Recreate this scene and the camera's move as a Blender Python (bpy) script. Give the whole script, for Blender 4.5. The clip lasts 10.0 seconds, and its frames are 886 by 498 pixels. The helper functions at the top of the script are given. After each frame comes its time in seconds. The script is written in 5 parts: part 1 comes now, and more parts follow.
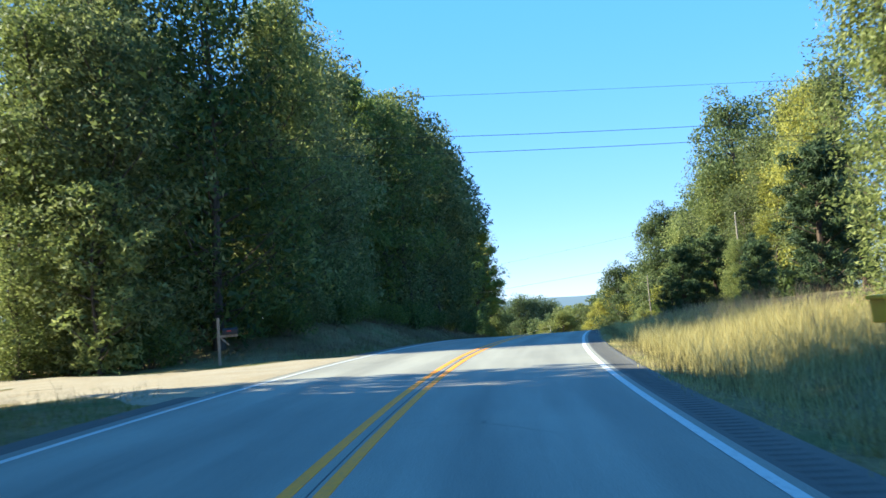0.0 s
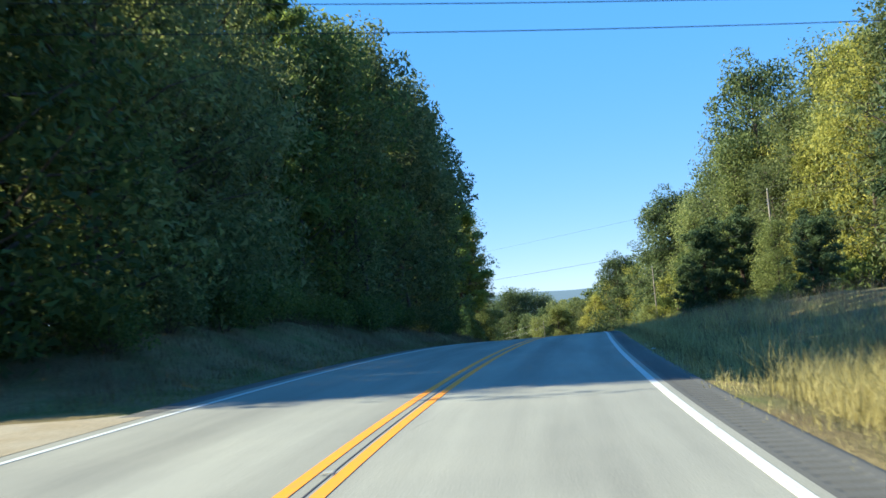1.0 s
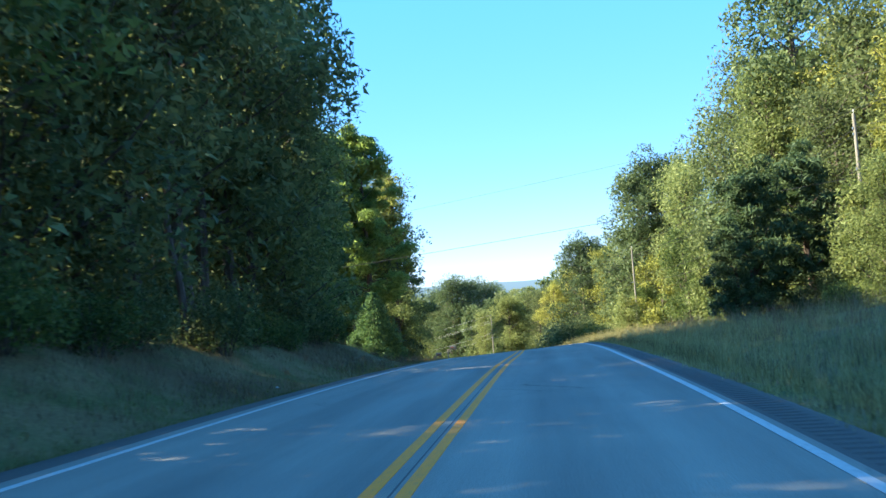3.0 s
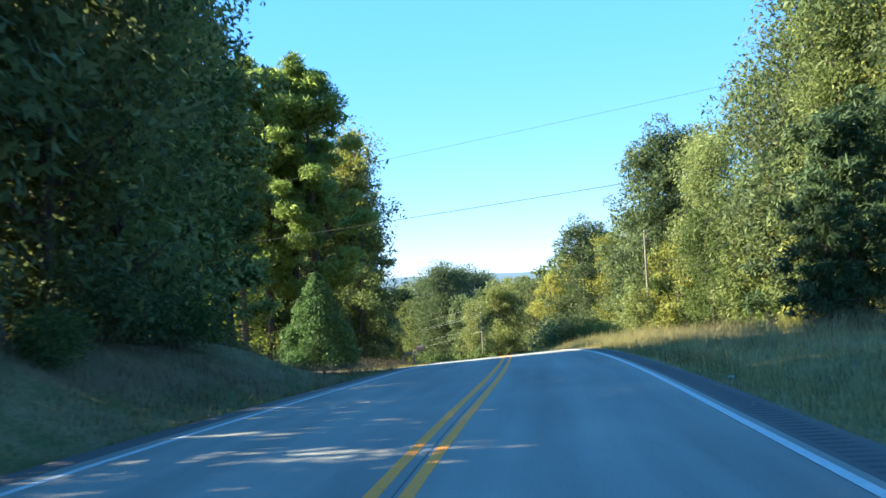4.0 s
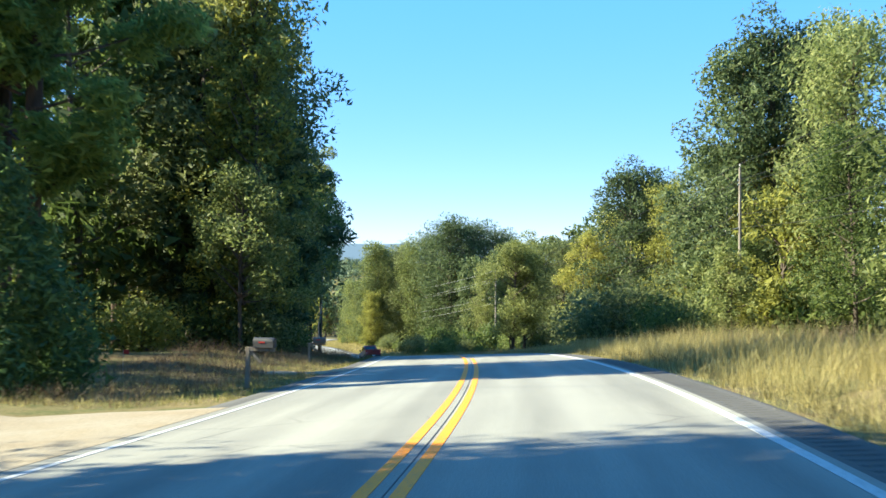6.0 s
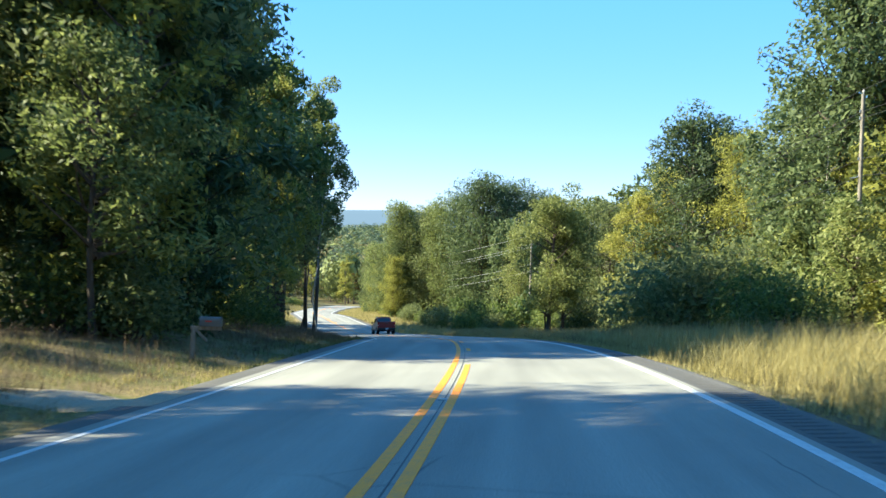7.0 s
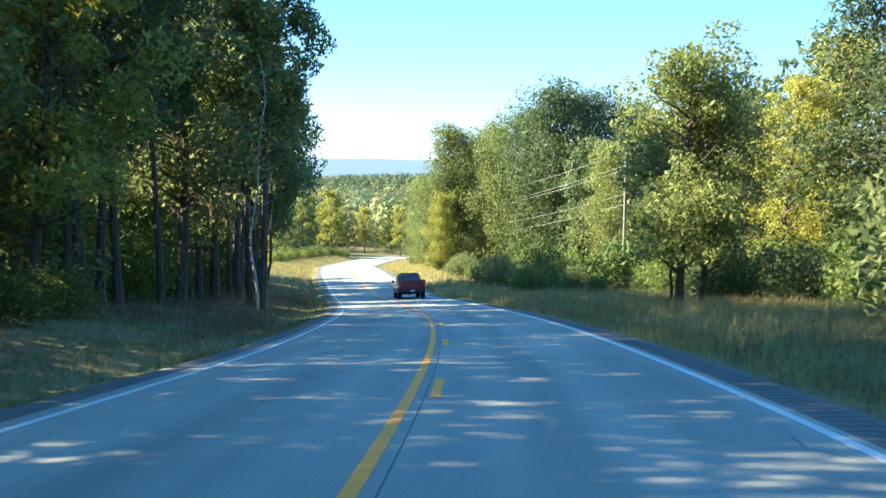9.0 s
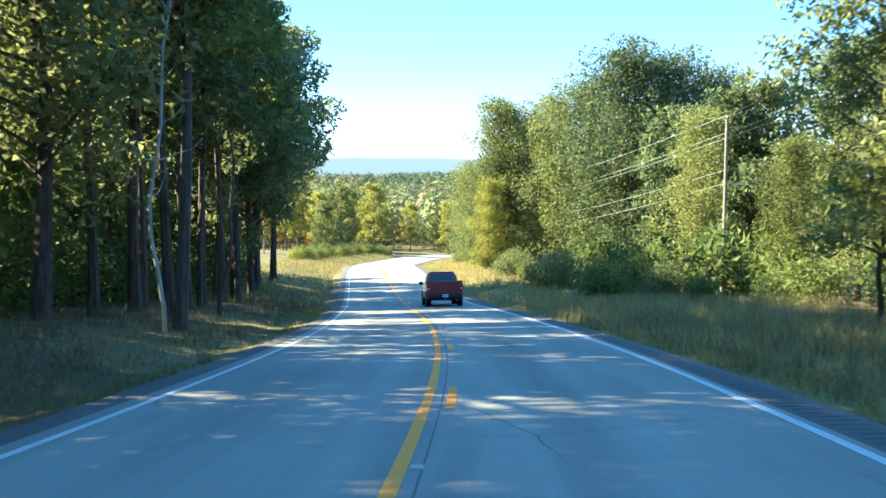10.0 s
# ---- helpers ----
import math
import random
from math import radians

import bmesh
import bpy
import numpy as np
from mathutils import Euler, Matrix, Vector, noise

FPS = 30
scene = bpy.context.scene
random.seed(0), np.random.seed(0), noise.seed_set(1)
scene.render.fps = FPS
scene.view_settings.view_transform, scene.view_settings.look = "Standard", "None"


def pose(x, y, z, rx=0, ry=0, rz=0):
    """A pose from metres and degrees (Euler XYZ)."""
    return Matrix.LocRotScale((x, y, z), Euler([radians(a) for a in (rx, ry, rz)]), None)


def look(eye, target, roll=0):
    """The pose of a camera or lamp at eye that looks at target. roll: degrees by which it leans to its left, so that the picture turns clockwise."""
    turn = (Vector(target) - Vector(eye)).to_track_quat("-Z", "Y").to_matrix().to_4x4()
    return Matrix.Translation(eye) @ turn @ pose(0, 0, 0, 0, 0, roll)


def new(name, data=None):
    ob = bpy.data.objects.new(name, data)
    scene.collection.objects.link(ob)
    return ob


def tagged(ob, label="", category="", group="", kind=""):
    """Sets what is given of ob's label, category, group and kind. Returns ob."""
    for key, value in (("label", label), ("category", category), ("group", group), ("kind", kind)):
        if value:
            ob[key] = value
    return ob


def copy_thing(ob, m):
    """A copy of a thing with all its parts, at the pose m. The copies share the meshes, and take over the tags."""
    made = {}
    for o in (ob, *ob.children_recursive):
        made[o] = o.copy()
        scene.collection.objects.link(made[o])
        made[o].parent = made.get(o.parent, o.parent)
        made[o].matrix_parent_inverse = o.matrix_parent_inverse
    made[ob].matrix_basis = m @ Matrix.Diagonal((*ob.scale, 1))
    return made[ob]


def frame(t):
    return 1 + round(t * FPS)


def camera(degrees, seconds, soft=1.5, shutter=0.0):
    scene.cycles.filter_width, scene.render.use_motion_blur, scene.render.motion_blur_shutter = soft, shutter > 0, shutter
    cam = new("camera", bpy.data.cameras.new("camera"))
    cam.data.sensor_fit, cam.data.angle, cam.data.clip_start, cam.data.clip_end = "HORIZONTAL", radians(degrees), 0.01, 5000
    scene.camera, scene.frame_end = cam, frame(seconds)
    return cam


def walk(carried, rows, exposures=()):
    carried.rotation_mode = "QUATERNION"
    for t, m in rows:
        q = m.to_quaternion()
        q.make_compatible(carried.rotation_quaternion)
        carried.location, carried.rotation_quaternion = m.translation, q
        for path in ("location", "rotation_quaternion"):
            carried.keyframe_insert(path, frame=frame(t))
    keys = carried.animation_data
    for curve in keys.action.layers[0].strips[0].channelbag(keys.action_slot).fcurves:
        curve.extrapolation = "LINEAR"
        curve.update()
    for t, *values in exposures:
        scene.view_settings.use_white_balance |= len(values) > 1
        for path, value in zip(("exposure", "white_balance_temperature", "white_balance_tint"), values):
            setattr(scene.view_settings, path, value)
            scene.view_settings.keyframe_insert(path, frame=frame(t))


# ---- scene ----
cam = camera(47.0, 10.0, 1.5, 0.2)
METRES, EYE, TILT, LEAN, TURN = 195.0, 1.3, 4.0, 5.0, 0.0
ROWS = [
    (0.0, 0.0002, -0.0000, -0.0008, -0.00, 0.00, 0.01),
    (0.5, 0.0031, 0.0485, -0.0035, -0.05, -0.14, -0.15),
    (1.0, 0.0074, 0.1010, -0.0064, -0.54, -0.34, -0.08),
    (1.5, 0.0123, 0.1522, -0.0093, -1.36, -0.53, 0.05),
    (2.0, 0.0179, 0.2026, -0.0124, -2.21, -0.62, 0.04),
    (2.5, 0.0242, 0.2556, -0.0159, -2.94, -0.72, -0.31),
    (4.0, 0.0463, 0.4057, -0.0269, -3.51, -1.44, -2.35),
    (4.5, 0.0546, 0.4553, -0.0311, -3.35, -1.86, -3.23),
    (5.0, 0.0625, 0.5033, -0.0353, -3.05, -2.23, -4.10),
    (5.5, 0.0704, 0.5541, -0.0404, -2.46, -2.71, -4.74),
    (7.0, 0.0882, 0.6965, -0.0563, 0.75, -5.42, -6.71),
    (7.5, 0.0923, 0.7430, -0.0623, 1.99, -6.61, -6.70),
    (8.0, 0.0952, 0.7906, -0.0689, 3.09, -7.64, -6.43),
    (8.5, 0.0964, 0.8408, -0.0766, 3.96, -8.32, -6.03),
    (9.0, 0.0964, 0.8882, -0.0843, 4.71, -8.66, -5.36),
    (9.5, 0.0950, 0.9376, -0.0930, 5.86, -8.82, -4.85),
    (10.0, 0.0924, 0.9877, -0.1018, 7.67, -8.94, -4.94),
]
walk(cam, [(t, pose(0, 0, EYE, TILT, LEAN, TURN) @ pose(METRES * x, METRES * y, METRES * z, 90 + pitch, roll, yaw)) for t, x, y, z, yaw, pitch, roll in ROWS],
     [(0.0, 3.3, 5850.0, 10.0), (0.5, 3.25, 5850.0, 10.0), (1.0, 2.95, 5800.0, 9.0), (1.6, 3.55, 5850.0, 10.0), (2.5, 3.6, 5850.0, 10.0), (5.0, 3.5, 5850.0, 10.0), (5.5, 3.3, 5850.0, 10.0), (7.0, 3.35, 5850.0, 10.0), (7.5, 3.05, 5550.0, 9.0), (8.1, 3.75, 6050.0, 9.0), (8.8, 3.9, 6050.0, 9.0), (10.0, 4.0, 6100.0, 9.0)])


# The road's line: stations every 15 m along y from 0; centre x, height z, cross fall (right side lower when positive)
KX = [-1.541, -0.791, 0.533, 2.456, 4.688, 7.07, 9.396, 11.818, 13.977, 15.8, 16.961, 17.584, 17.513, 16.767, 15.405, 13.258,
      10.458, 7.434, 4.204, 0.9, -2.3, -5.2, -7.9, -10, -11.3, -12, -12.2, -11.8, -10.6, -8.2, -4.4]
KZ = [-0.191, -0.056, 0.015, -0.02, -0.181, -0.473, -0.919, -1.495, -2.189, -3.072, -4.089, -5.256, -6.65, -8.268, -9.877, -11.514,
      -13.1, -14.687, -15.743, -16.5, -17.2, -18.2, -19.4, -20.6, -21.7, -22.6, -23.5, -24.4, -25.3, -26.3, -27.3]
KB = [0.038, 0.04, 0.035, 0.037, 0.03, 0.009, -0.008, -0.024, -0.041, -0.056, -0.054, -0.033, -0.021, -0.03, -0.02, -0.019,
      -0.022, -0.025, -0.026, -0.024, -0.018, -0.011, -0.004, 0, 0, 0, 0, 0, 0, 0, 0]


def spline(knots, y):
    y = np.asarray(y, float)
    u = y / 15.0
    i = np.clip(np.floor(u), 0, len(knots) - 2).astype(int)
    w = np.clip(u - i, 0, 1)
    k = np.asarray(knots, float)
    g = lambda j: k[np.clip(j, 0, len(k) - 1)]
    a, b, c, d = g(i - 1), g(i), g(i + 1), g(i + 2)
    v = 0.5 * (2 * b + (c - a) * w + (2 * a - 5 * b + 4 * c - d) * w ** 2 + (3 * b - a - 3 * c + d) * w ** 3)
    end = k[-1] + (k[-1] - k[-2]) * (u - len(k) + 1)
    start = k[0] + (k[1] - k[0]) * u
    return np.where(u > len(k) - 1, end, np.where(u < 0, start, v))


def line_at(s):
    """Centre x, z, cross fall and heading at station s."""
    s = np.asarray(s, float)
    slope = (spline(KX, s + 1) - spline(KX, s - 1)) / 2
    return spline(KX, s), spline(KZ, s), spline(KB, s), np.arctan(slope)


def on_road(s, lat, up=0.0):
    x, z, bank, th = line_at(s)
    return x + lat * np.cos(th), s - lat * np.sin(th), z - bank * lat + up


def smooth(a, b, v):
    w = np.clip((np.asarray(v, float) - a) / (b - a), 0, 1)
    return w * w * (3 - 2 * w)


def bell(v, a, b, soft):
    return smooth(a - soft, a + soft, v) * (1 - smooth(b - soft, b + soft, v))


def waves(x, y):
    return (np.sin(x * 0.31 + y * 0.17) + np.sin(x * 0.13 - y * 0.29 + 1.3) + 0.6 * np.sin(x * 0.71 + y * 0.53 + 0.4) + 0.5 * np.sin(y * 0.9 - x * 0.37)) / 3


def verge(s, lat):
    """Height of the ground over the road's own plane at station s, lat metres to the right of the centre."""
    s, lat = np.asarray(s, float), np.asarray(lat, float)
    x, z, bank, th = line_at(s)
    d = np.abs(lat) - np.where(lat > 0, 4.5, 4.48)
    plane = -bank * np.clip(lat, -7, 7)
    right = -0.05 - 0.25 * bell(d, 0.8, 2.6, 0.8) + smooth(2.5, 13, d) * (1.0 * (1 - smooth(85, 130, s)) + 0.25)
    cut = bell(s, 44, 119, 7) * 1.6 + bell(s, 150, 400, 10) * 0.5 - bell(s, -40, 34, 5) * 0.1
    left = -0.05 - 0.15 * bell(d, 0.4, 1.5, 0.4) * (cut > 0.3) + smooth(1.2, 6.0, d) * cut + smooth(8, 30, d) * 0.6
    h = np.where(lat > 0, right, left) + 0.12 * waves(lat * 2.2, s * 2.0) * smooth(1.0, 4.0, d)
    return plane + np.where(d < 0, -0.06, h)


def far_land(x, y):
    r = np.hypot(x, y - 200)
    z = -30 - 11 * smooth(420, 800, y) + 5 * waves(x * 0.02, y * 0.02) * smooth(300, 900, r)
    z = z + 24 * np.exp(-((y - 1500 - 0.3 * x) / 330.0) ** 2) * smooth(-520, 40, x) + 8 * np.exp(-((y - 1150) / 200.0) ** 2)
    z = z + 15 * smooth(2600, 3600, r)
    return z


def station(x, y):
    s = np.asarray(y, float)
    for _ in range(3):
        cx, z, bank, th = line_at(s)
        lat = (x - cx) * np.cos(th)
        s = y + lat * np.sin(th) * (1 - smooth(12, 40, np.abs(lat)))
    return s, (x - spline(KX, s)) * np.cos(line_at(s)[3])


def ground_z(x, y):
    s, lat = station(x, y)
    near = spline(KZ, np.clip(s, -60, 430)) + verge(s, lat)
    far = smooth(60, 260, np.abs(lat)) * smooth(100, 400, y) + smooth(400, 520, y)
    return near * (1 - np.clip(far, 0, 1)) + far_land(x, y) * np.clip(far, 0, 1)


def gz(x, y):
    return float(ground_z(np.array([x]), np.array([y]))[0])


# ---------------------------------------------------------------- light
SUN_EL, SUN_AZ = 31.0, 87.0      # degrees up, and to the left of the first view
world = bpy.data.worlds.new("sky")
scene.world = world
world.use_nodes = True
nt = world.node_tree
sky = nt.nodes.new("ShaderNodeTexSky")
sky.sky_type, sky.sun_disc = "NISHITA", False
sky.sun_elevation, sky.sun_rotation = radians(SUN_EL), radians(-SUN_AZ)
sky.air_density, sky.dust_density, sky.ozone_density, sky.altitude = 0.8, 0.1, 3.0, 1500
bg = nt.nodes["Background"]
bg.inputs[1].default_value = 0.113
even = nt.nodes.new("ShaderNodeGamma")
even.inputs["Gamma"].default_value = 0.18
nt.links.new(sky.outputs[0], even.inputs["Color"])
deep = nt.nodes.new("ShaderNodeHueSaturation")
deep.inputs["Saturation"].default_value = 4.0
nt.links.new(even.outputs[0], deep.inputs["Color"])
blue = nt.nodes.new("ShaderNodeMix")
blue.data_type, blue.blend_type = "RGBA", "MULTIPLY"
blue.inputs[0].default_value = 1.0
blue.inputs[7].default_value = (0.775, 0.84, 1.0, 1)
nt.links.new(deep.outputs[0], blue.inputs[6])
nt.links.new(blue.outputs[2], bg.inputs[0])
sun = new("sun", bpy.data.lights.new("sun", "SUN"))
sun.data.energy, sun.data.angle, sun.data.color = 1.95, radians(0.6), (0.98, 0.90, 0.61)
toward = Vector((-math.sin(radians(SUN_AZ)) * math.cos(radians(SUN_EL)), math.cos(radians(SUN_AZ)) * math.cos(radians(SUN_EL)), math.sin(radians(SUN_EL))))
sun.matrix_world = look((0, 0, 60), Vector((0, 0, 60)) - toward)


# ---------------------------------------------------------------- materials
def material(name, rough=0.8, metal=0.0, spec=0.3):
    m = bpy.data.materials.new(name)
    m.use_nodes = True
    b = m.node_tree.nodes["Principled BSDF"]
    b.inputs["Roughness"].default_value, b.inputs["Metallic"].default_value = rough, metal
    b.inputs["Specular IOR Level"].default_value = spec
    return m, m.node_tree, b


def node(nt, kind, **inputs):
    n = nt.nodes.new(kind)
    for k, v in inputs.items():
        n.inputs[k].default_value = v
    return n


def noise_of(nt, scale, detail=4.0, vector=None, rough=0.55):
    n = node(nt, "ShaderNodeTexNoise", Scale=scale, Detail=detail, Roughness=rough)
    if vector is None:
        vector = nt.nodes.new("ShaderNodeTexCoord").outputs["Object"]
    nt.links.new(vector, n.inputs["Vector"])
    return n.outputs["Fac"]


def ramp(nt, fac, stops):
    r = nt.nodes.new("ShaderNodeValToRGB")
    while len(r.color_ramp.elements) < len(stops):
        r.color_ramp.elements.new(0.5)
    for e, (p, c) in zip(r.color_ramp.elements, stops):
        e.position, e.color = p, (*c, 1)
    nt.links.new(fac, r.inputs[0])
    return r.outputs[0]


def mix(nt, fac, a, b, how="MIX"):
    n = nt.nodes.new("ShaderNodeMix")
    n.data_type, n.blend_type = "RGBA", how
    for socket, v in ((n.inputs[0], fac), (n.inputs[6], a), (n.inputs[7], b)):
        if isinstance(v, (int, float)):
            socket.default_value = v
        elif isinstance(v, tuple):
            socket.default_value = (*v, 1)
        else:
            nt.links.new(v, socket)
    return n.outputs[2]


def bump(nt, b, height, strength=0.4, dist=0.02):
    n = node(nt, "ShaderNodeBump", Strength=strength, Distance=dist)
    nt.links.new(height, n.inputs["Height"])
    nt.links.new(n.outputs[0], b.inputs["Normal"])


def paint(name, colour, rough=0.5, metal=0.0, spec=0.4, vary=0.12, scale=6.0):
    m, nt, b = material(name, rough, metal, spec)
    c = mix(nt, noise_of(nt, scale), tuple(v * (1 - vary) for v in colour), tuple(min(1, v * (1 + vary)) for v in colour))
    nt.links.new(c, b.inputs["Base Color"])
    return m


def foliage(name, dark, mid, light, through_light=0.4, rough=0.6):
    """Leaves: colour drifts from clump to clump and from plant to plant, and some light comes through."""
    m, nt, b = material(name, rough, 0, 0.25)
    g = nt.nodes.new("ShaderNodeNewGeometry")
    o = nt.nodes.new("ShaderNodeObjectInfo")
    add = node(nt, "ShaderNodeMath")
    add.operation = "MULTIPLY_ADD"
    nt.links.new(g.outputs["Random Per Island"], add.inputs[0])
    add.inputs[1].default_value = 0.6
    half = node(nt, "ShaderNodeMath")
    half.operation = "MULTIPLY"
    half.inputs[1].default_value = 0.4
    nt.links.new(o.outputs["Random"], half.inputs[0])
    nt.links.new(half.outputs[0], add.inputs[2])
    c = ramp(nt, add.outputs[0], [(0.1, dark), (0.5, mid), (0.92, light)])
    nt.links.new(c, b.inputs["Base Color"])
    tr = nt.nodes.new("ShaderNodeBsdfTranslucent")
    nt.links.new(c, tr.inputs[0])
    sh = nt.nodes.new("ShaderNodeMixShader")
    sh.inputs[0].default_value = through_light
    nt.links.new(b.outputs[0], sh.inputs[1])
    nt.links.new(tr.outputs[0], sh.inputs[2])
    nt.links.new(sh.outputs[0], nt.nodes["Material Output"].inputs[0])
    return m


def asphalt(name, lo, hi, tracks):
    m, nt, b = material(name, 0.85, 0, 0.25)
    uv = nt.nodes.new("ShaderNodeUVMap")
    uv.uv_map = "lane"
    stretch = node(nt, "ShaderNodeMapping")
    stretch.inputs["Scale"].default_value = (1.0, 0.06, 1.0)
    nt.links.new(uv.outputs[0], stretch.inputs[0])
    grain = noise_of(nt, 55.0, 3.0, uv.outputs[0], 0.7)
    worn = noise_of(nt, 0.9, 5.0, stretch.outputs[0])
    patches = noise_of(nt, 0.22, 4.0, uv.outputs[0])
    c = ramp(nt, grain, [(0.3, lo), (0.7, hi)])
    c = mix(nt, ramp(nt, worn, [(0.38, (0, 0, 0)), (0.68, (1, 1, 1))]), c, (0.70, 0.70, 0.71), "MULTIPLY")
    c = mix(nt, ramp(nt, patches, [(0.45, (0, 0, 0)), (0.75, (0.6, 0.6, 0.6))]), c, (1.25, 1.23, 1.18), "MULTIPLY")
    if tracks:
        sep = nt.nodes.new("ShaderNodeSeparateXYZ")
        nt.links.new(uv.outputs[0], sep.inputs[0])
        w = node(nt, "ShaderNodeMath")
        w.operation = "MULTIPLY_ADD"
        nt.links.new(sep.outputs[0], w.inputs[0])
        w.inputs[1].default_value, w.inputs[2].default_value = 2 * math.pi / 1.75, 1.35
        co = node(nt, "ShaderNodeMath")
        co.operation = "COSINE"
        nt.links.new(w.outputs[0], co.inputs[0])
        c = mix(nt, ramp(nt, co.outputs[0], [(0.0, (0, 0, 0)), (0.9, (0.28, 0.28, 0.28))]), c, (0.55, 0.55, 0.57), "MULTIPLY")
        vor = node(nt, "ShaderNodeTexVoronoi", Scale=0.45)
        vor.feature = "DISTANCE_TO_EDGE"
        wob = mix(nt, 0.12, uv.outputs[0], node_colour(nt, uv.outputs[0]))
        nt.links.new(wob, vor.inputs["Vector"])
        cracks = ramp(nt, vor.outputs["Distance"], [(0.0, (1, 1, 1)), (0.006, (0, 0, 0))])
        few = ramp(nt, noise_of(nt, 0.12, 2.0, uv.outputs[0]), [(0.57, (0, 0, 0)), (0.66, (0.8, 0.8, 0.8))])
        c = mix(nt, mix(nt, 1.0, cracks, few, "MULTIPLY"), c, (0.035, 0.035, 0.037))
    nt.links.new(c, b.inputs["Base Color"])
    bump(nt, b, grain, 0.35, 0.006)
    return m


def node_colour(nt, vector):
    n = node(nt, "ShaderNodeTexNoise", Scale=1.2, Detail=3.0)
    nt.links.new(vector, n.inputs["Vector"])
    return n.outputs["Color"]


def ground_material():
    m, nt, b = material("grassy_soil", 0.95, 0, 0.1)
    co = nt.nodes.new("ShaderNodeTexCoord").outputs["Object"]
    fine, wide, patchy = noise_of(nt, 9.0, 6.0, co, 0.7), noise_of(nt, 0.5, 4.0, co), noise_of(nt, 0.09, 3.0, co)
    grass = ramp(nt, fine, [(0.25, (0.045, 0.058, 0.018)), (0.5, (0.105, 0.118, 0.040)), (0.78, (0.23, 0.20, 0.085))])
    straw = ramp(nt, fine, [(0.25, (0.10, 0.075, 0.035)), (0.75, (0.30, 0.23, 0.11))])
    c = mix(nt, ramp(nt, wide, [(0.36, (0, 0, 0)), (0.56, (1, 1, 1))]), grass, straw)
    litter = ramp(nt, fine, [(0.3, (0.045, 0.030, 0.018)), (0.75, (0.16, 0.10, 0.055))])
    c = mix(nt, ramp(nt, patchy, [(0.5, (0, 0, 0)), (0.66, (0.8, 0.8, 0.8))]), c, litter)
    nt.links.new(c, b.inputs["Base Color"])
    bump(nt, b, fine, 0.7, 0.08)
    return m


def gravel_material(name, lo, hi):
    m, nt, b = material(name, 0.95, 0, 0.1)
    co = nt.nodes.new("ShaderNodeTexCoord").outputs["Object"]
    fine, wide = noise_of(nt, 24.0, 5.0, co, 0.7), noise_of(nt, 0.8, 4.0, co)
    c = mix(nt, ramp(nt, wide, [(0.35, (0, 0, 0)), (0.7, (0.5, 0.5, 0.5))]), ramp(nt, fine, [(0.3, lo), (0.7, hi)]), (0.80, 0.68, 0.50), "MULTIPLY")
    nt.links.new(c, b.inputs["Base Color"])
    bump(nt, b, fine, 0.6, 0.03)
    return m


def bark_material(name, lo, hi):
    m, nt, b = material(name, 0.9, 0, 0.15)
    co = nt.nodes.new("ShaderNodeTexCoord").outputs["Object"]
    st = node(nt, "ShaderNodeMapping")
    st.inputs["Scale"].default_value = (1, 1, 0.16)
    nt.links.new(co, st.inputs[0])
    n = noise_of(nt, 9.0, 5.0, st.outputs[0], 0.7)
    nt.links.new(ramp(nt, n, [(0.3, lo), (0.7, hi)]), b.inputs["Base Color"])
    bump(nt, b, n, 0.8, 0.03)
    return m


ROAD = asphalt("worn_grey_asphalt", (0.185, 0.178, 0.152), (0.385, 0.37, 0.313), True)
SHOULDER = asphalt("dark_shoulder_asphalt", (0.070, 0.066, 0.060), (0.150, 0.142, 0.128), False)
GROUND = ground_material()
SAND = gravel_material("pale_gravel", (0.20, 0.165, 0.115), (0.44, 0.38, 0.285))
LEAF_SOIL = gravel_material("brown_leafy_earth", (0.045, 0.030, 0.020), (0.20, 0.135, 0.085))


def line_paint(name, colour):
    m, nt, b = material(name, 0.7, 0, 0.3)
    co = nt.nodes.new("ShaderNodeTexCoord").outputs["Object"]
    worn = ramp(nt, noise_of(nt, 14.0, 6.0, co, 0.75), [(0.34, (0.75, 0.75, 0.75)), (0.5, (0.0, 0.0, 0.0))])
    c = mix(nt, worn, colour, tuple(0.35 * v + 0.09 for v in colour))
    nt.links.new(c, b.inputs["Base Color"])
    return m


WHITE_LINE = line_paint("white_road_paint", (0.52, 0.52, 0.50))
YELLOW_LINE = line_paint("yellow_road_paint", (0.90, 0.285, 0.010))
BARK = bark_material("grey_brown_bark", (0.035, 0.026, 0.020), (0.15, 0.12, 0.095))
PINE_BARK = bark_material("reddish_pine_bark", (0.032, 0.022, 0.017), (0.115, 0.080, 0.060))
PALE_BARK = bark_material("pale_dead_bark", (0.25, 0.23, 0.20), (0.50, 0.47, 0.42))
POLE_WOOD = bark_material("weathered_pole_wood", (0.13, 0.11, 0.09), (0.33, 0.29, 0.24))
LEAF_GREEN = foliage("green_leaves", (0.046, 0.072, 0.022), (0.105, 0.145, 0.036), (0.22, 0.25, 0.060), 0.5)
LEAF_OLIVE = foliage("olive_leaves", (0.066, 0.085, 0.032), (0.148, 0.176, 0.060), (0.285, 0.295, 0.115), 0.5)
LEAF_YELLOW = foliage("yellowing_leaves", (0.13, 0.138, 0.030), (0.285, 0.285, 0.055), (0.46, 0.42, 0.10), 0.5)
LEAF_RUST = foliage("rust_and_gold_leaves", (0.12, 0.06, 0.02), (0.26, 0.15, 0.04), (0.40, 0.28, 0.07), 0.45)
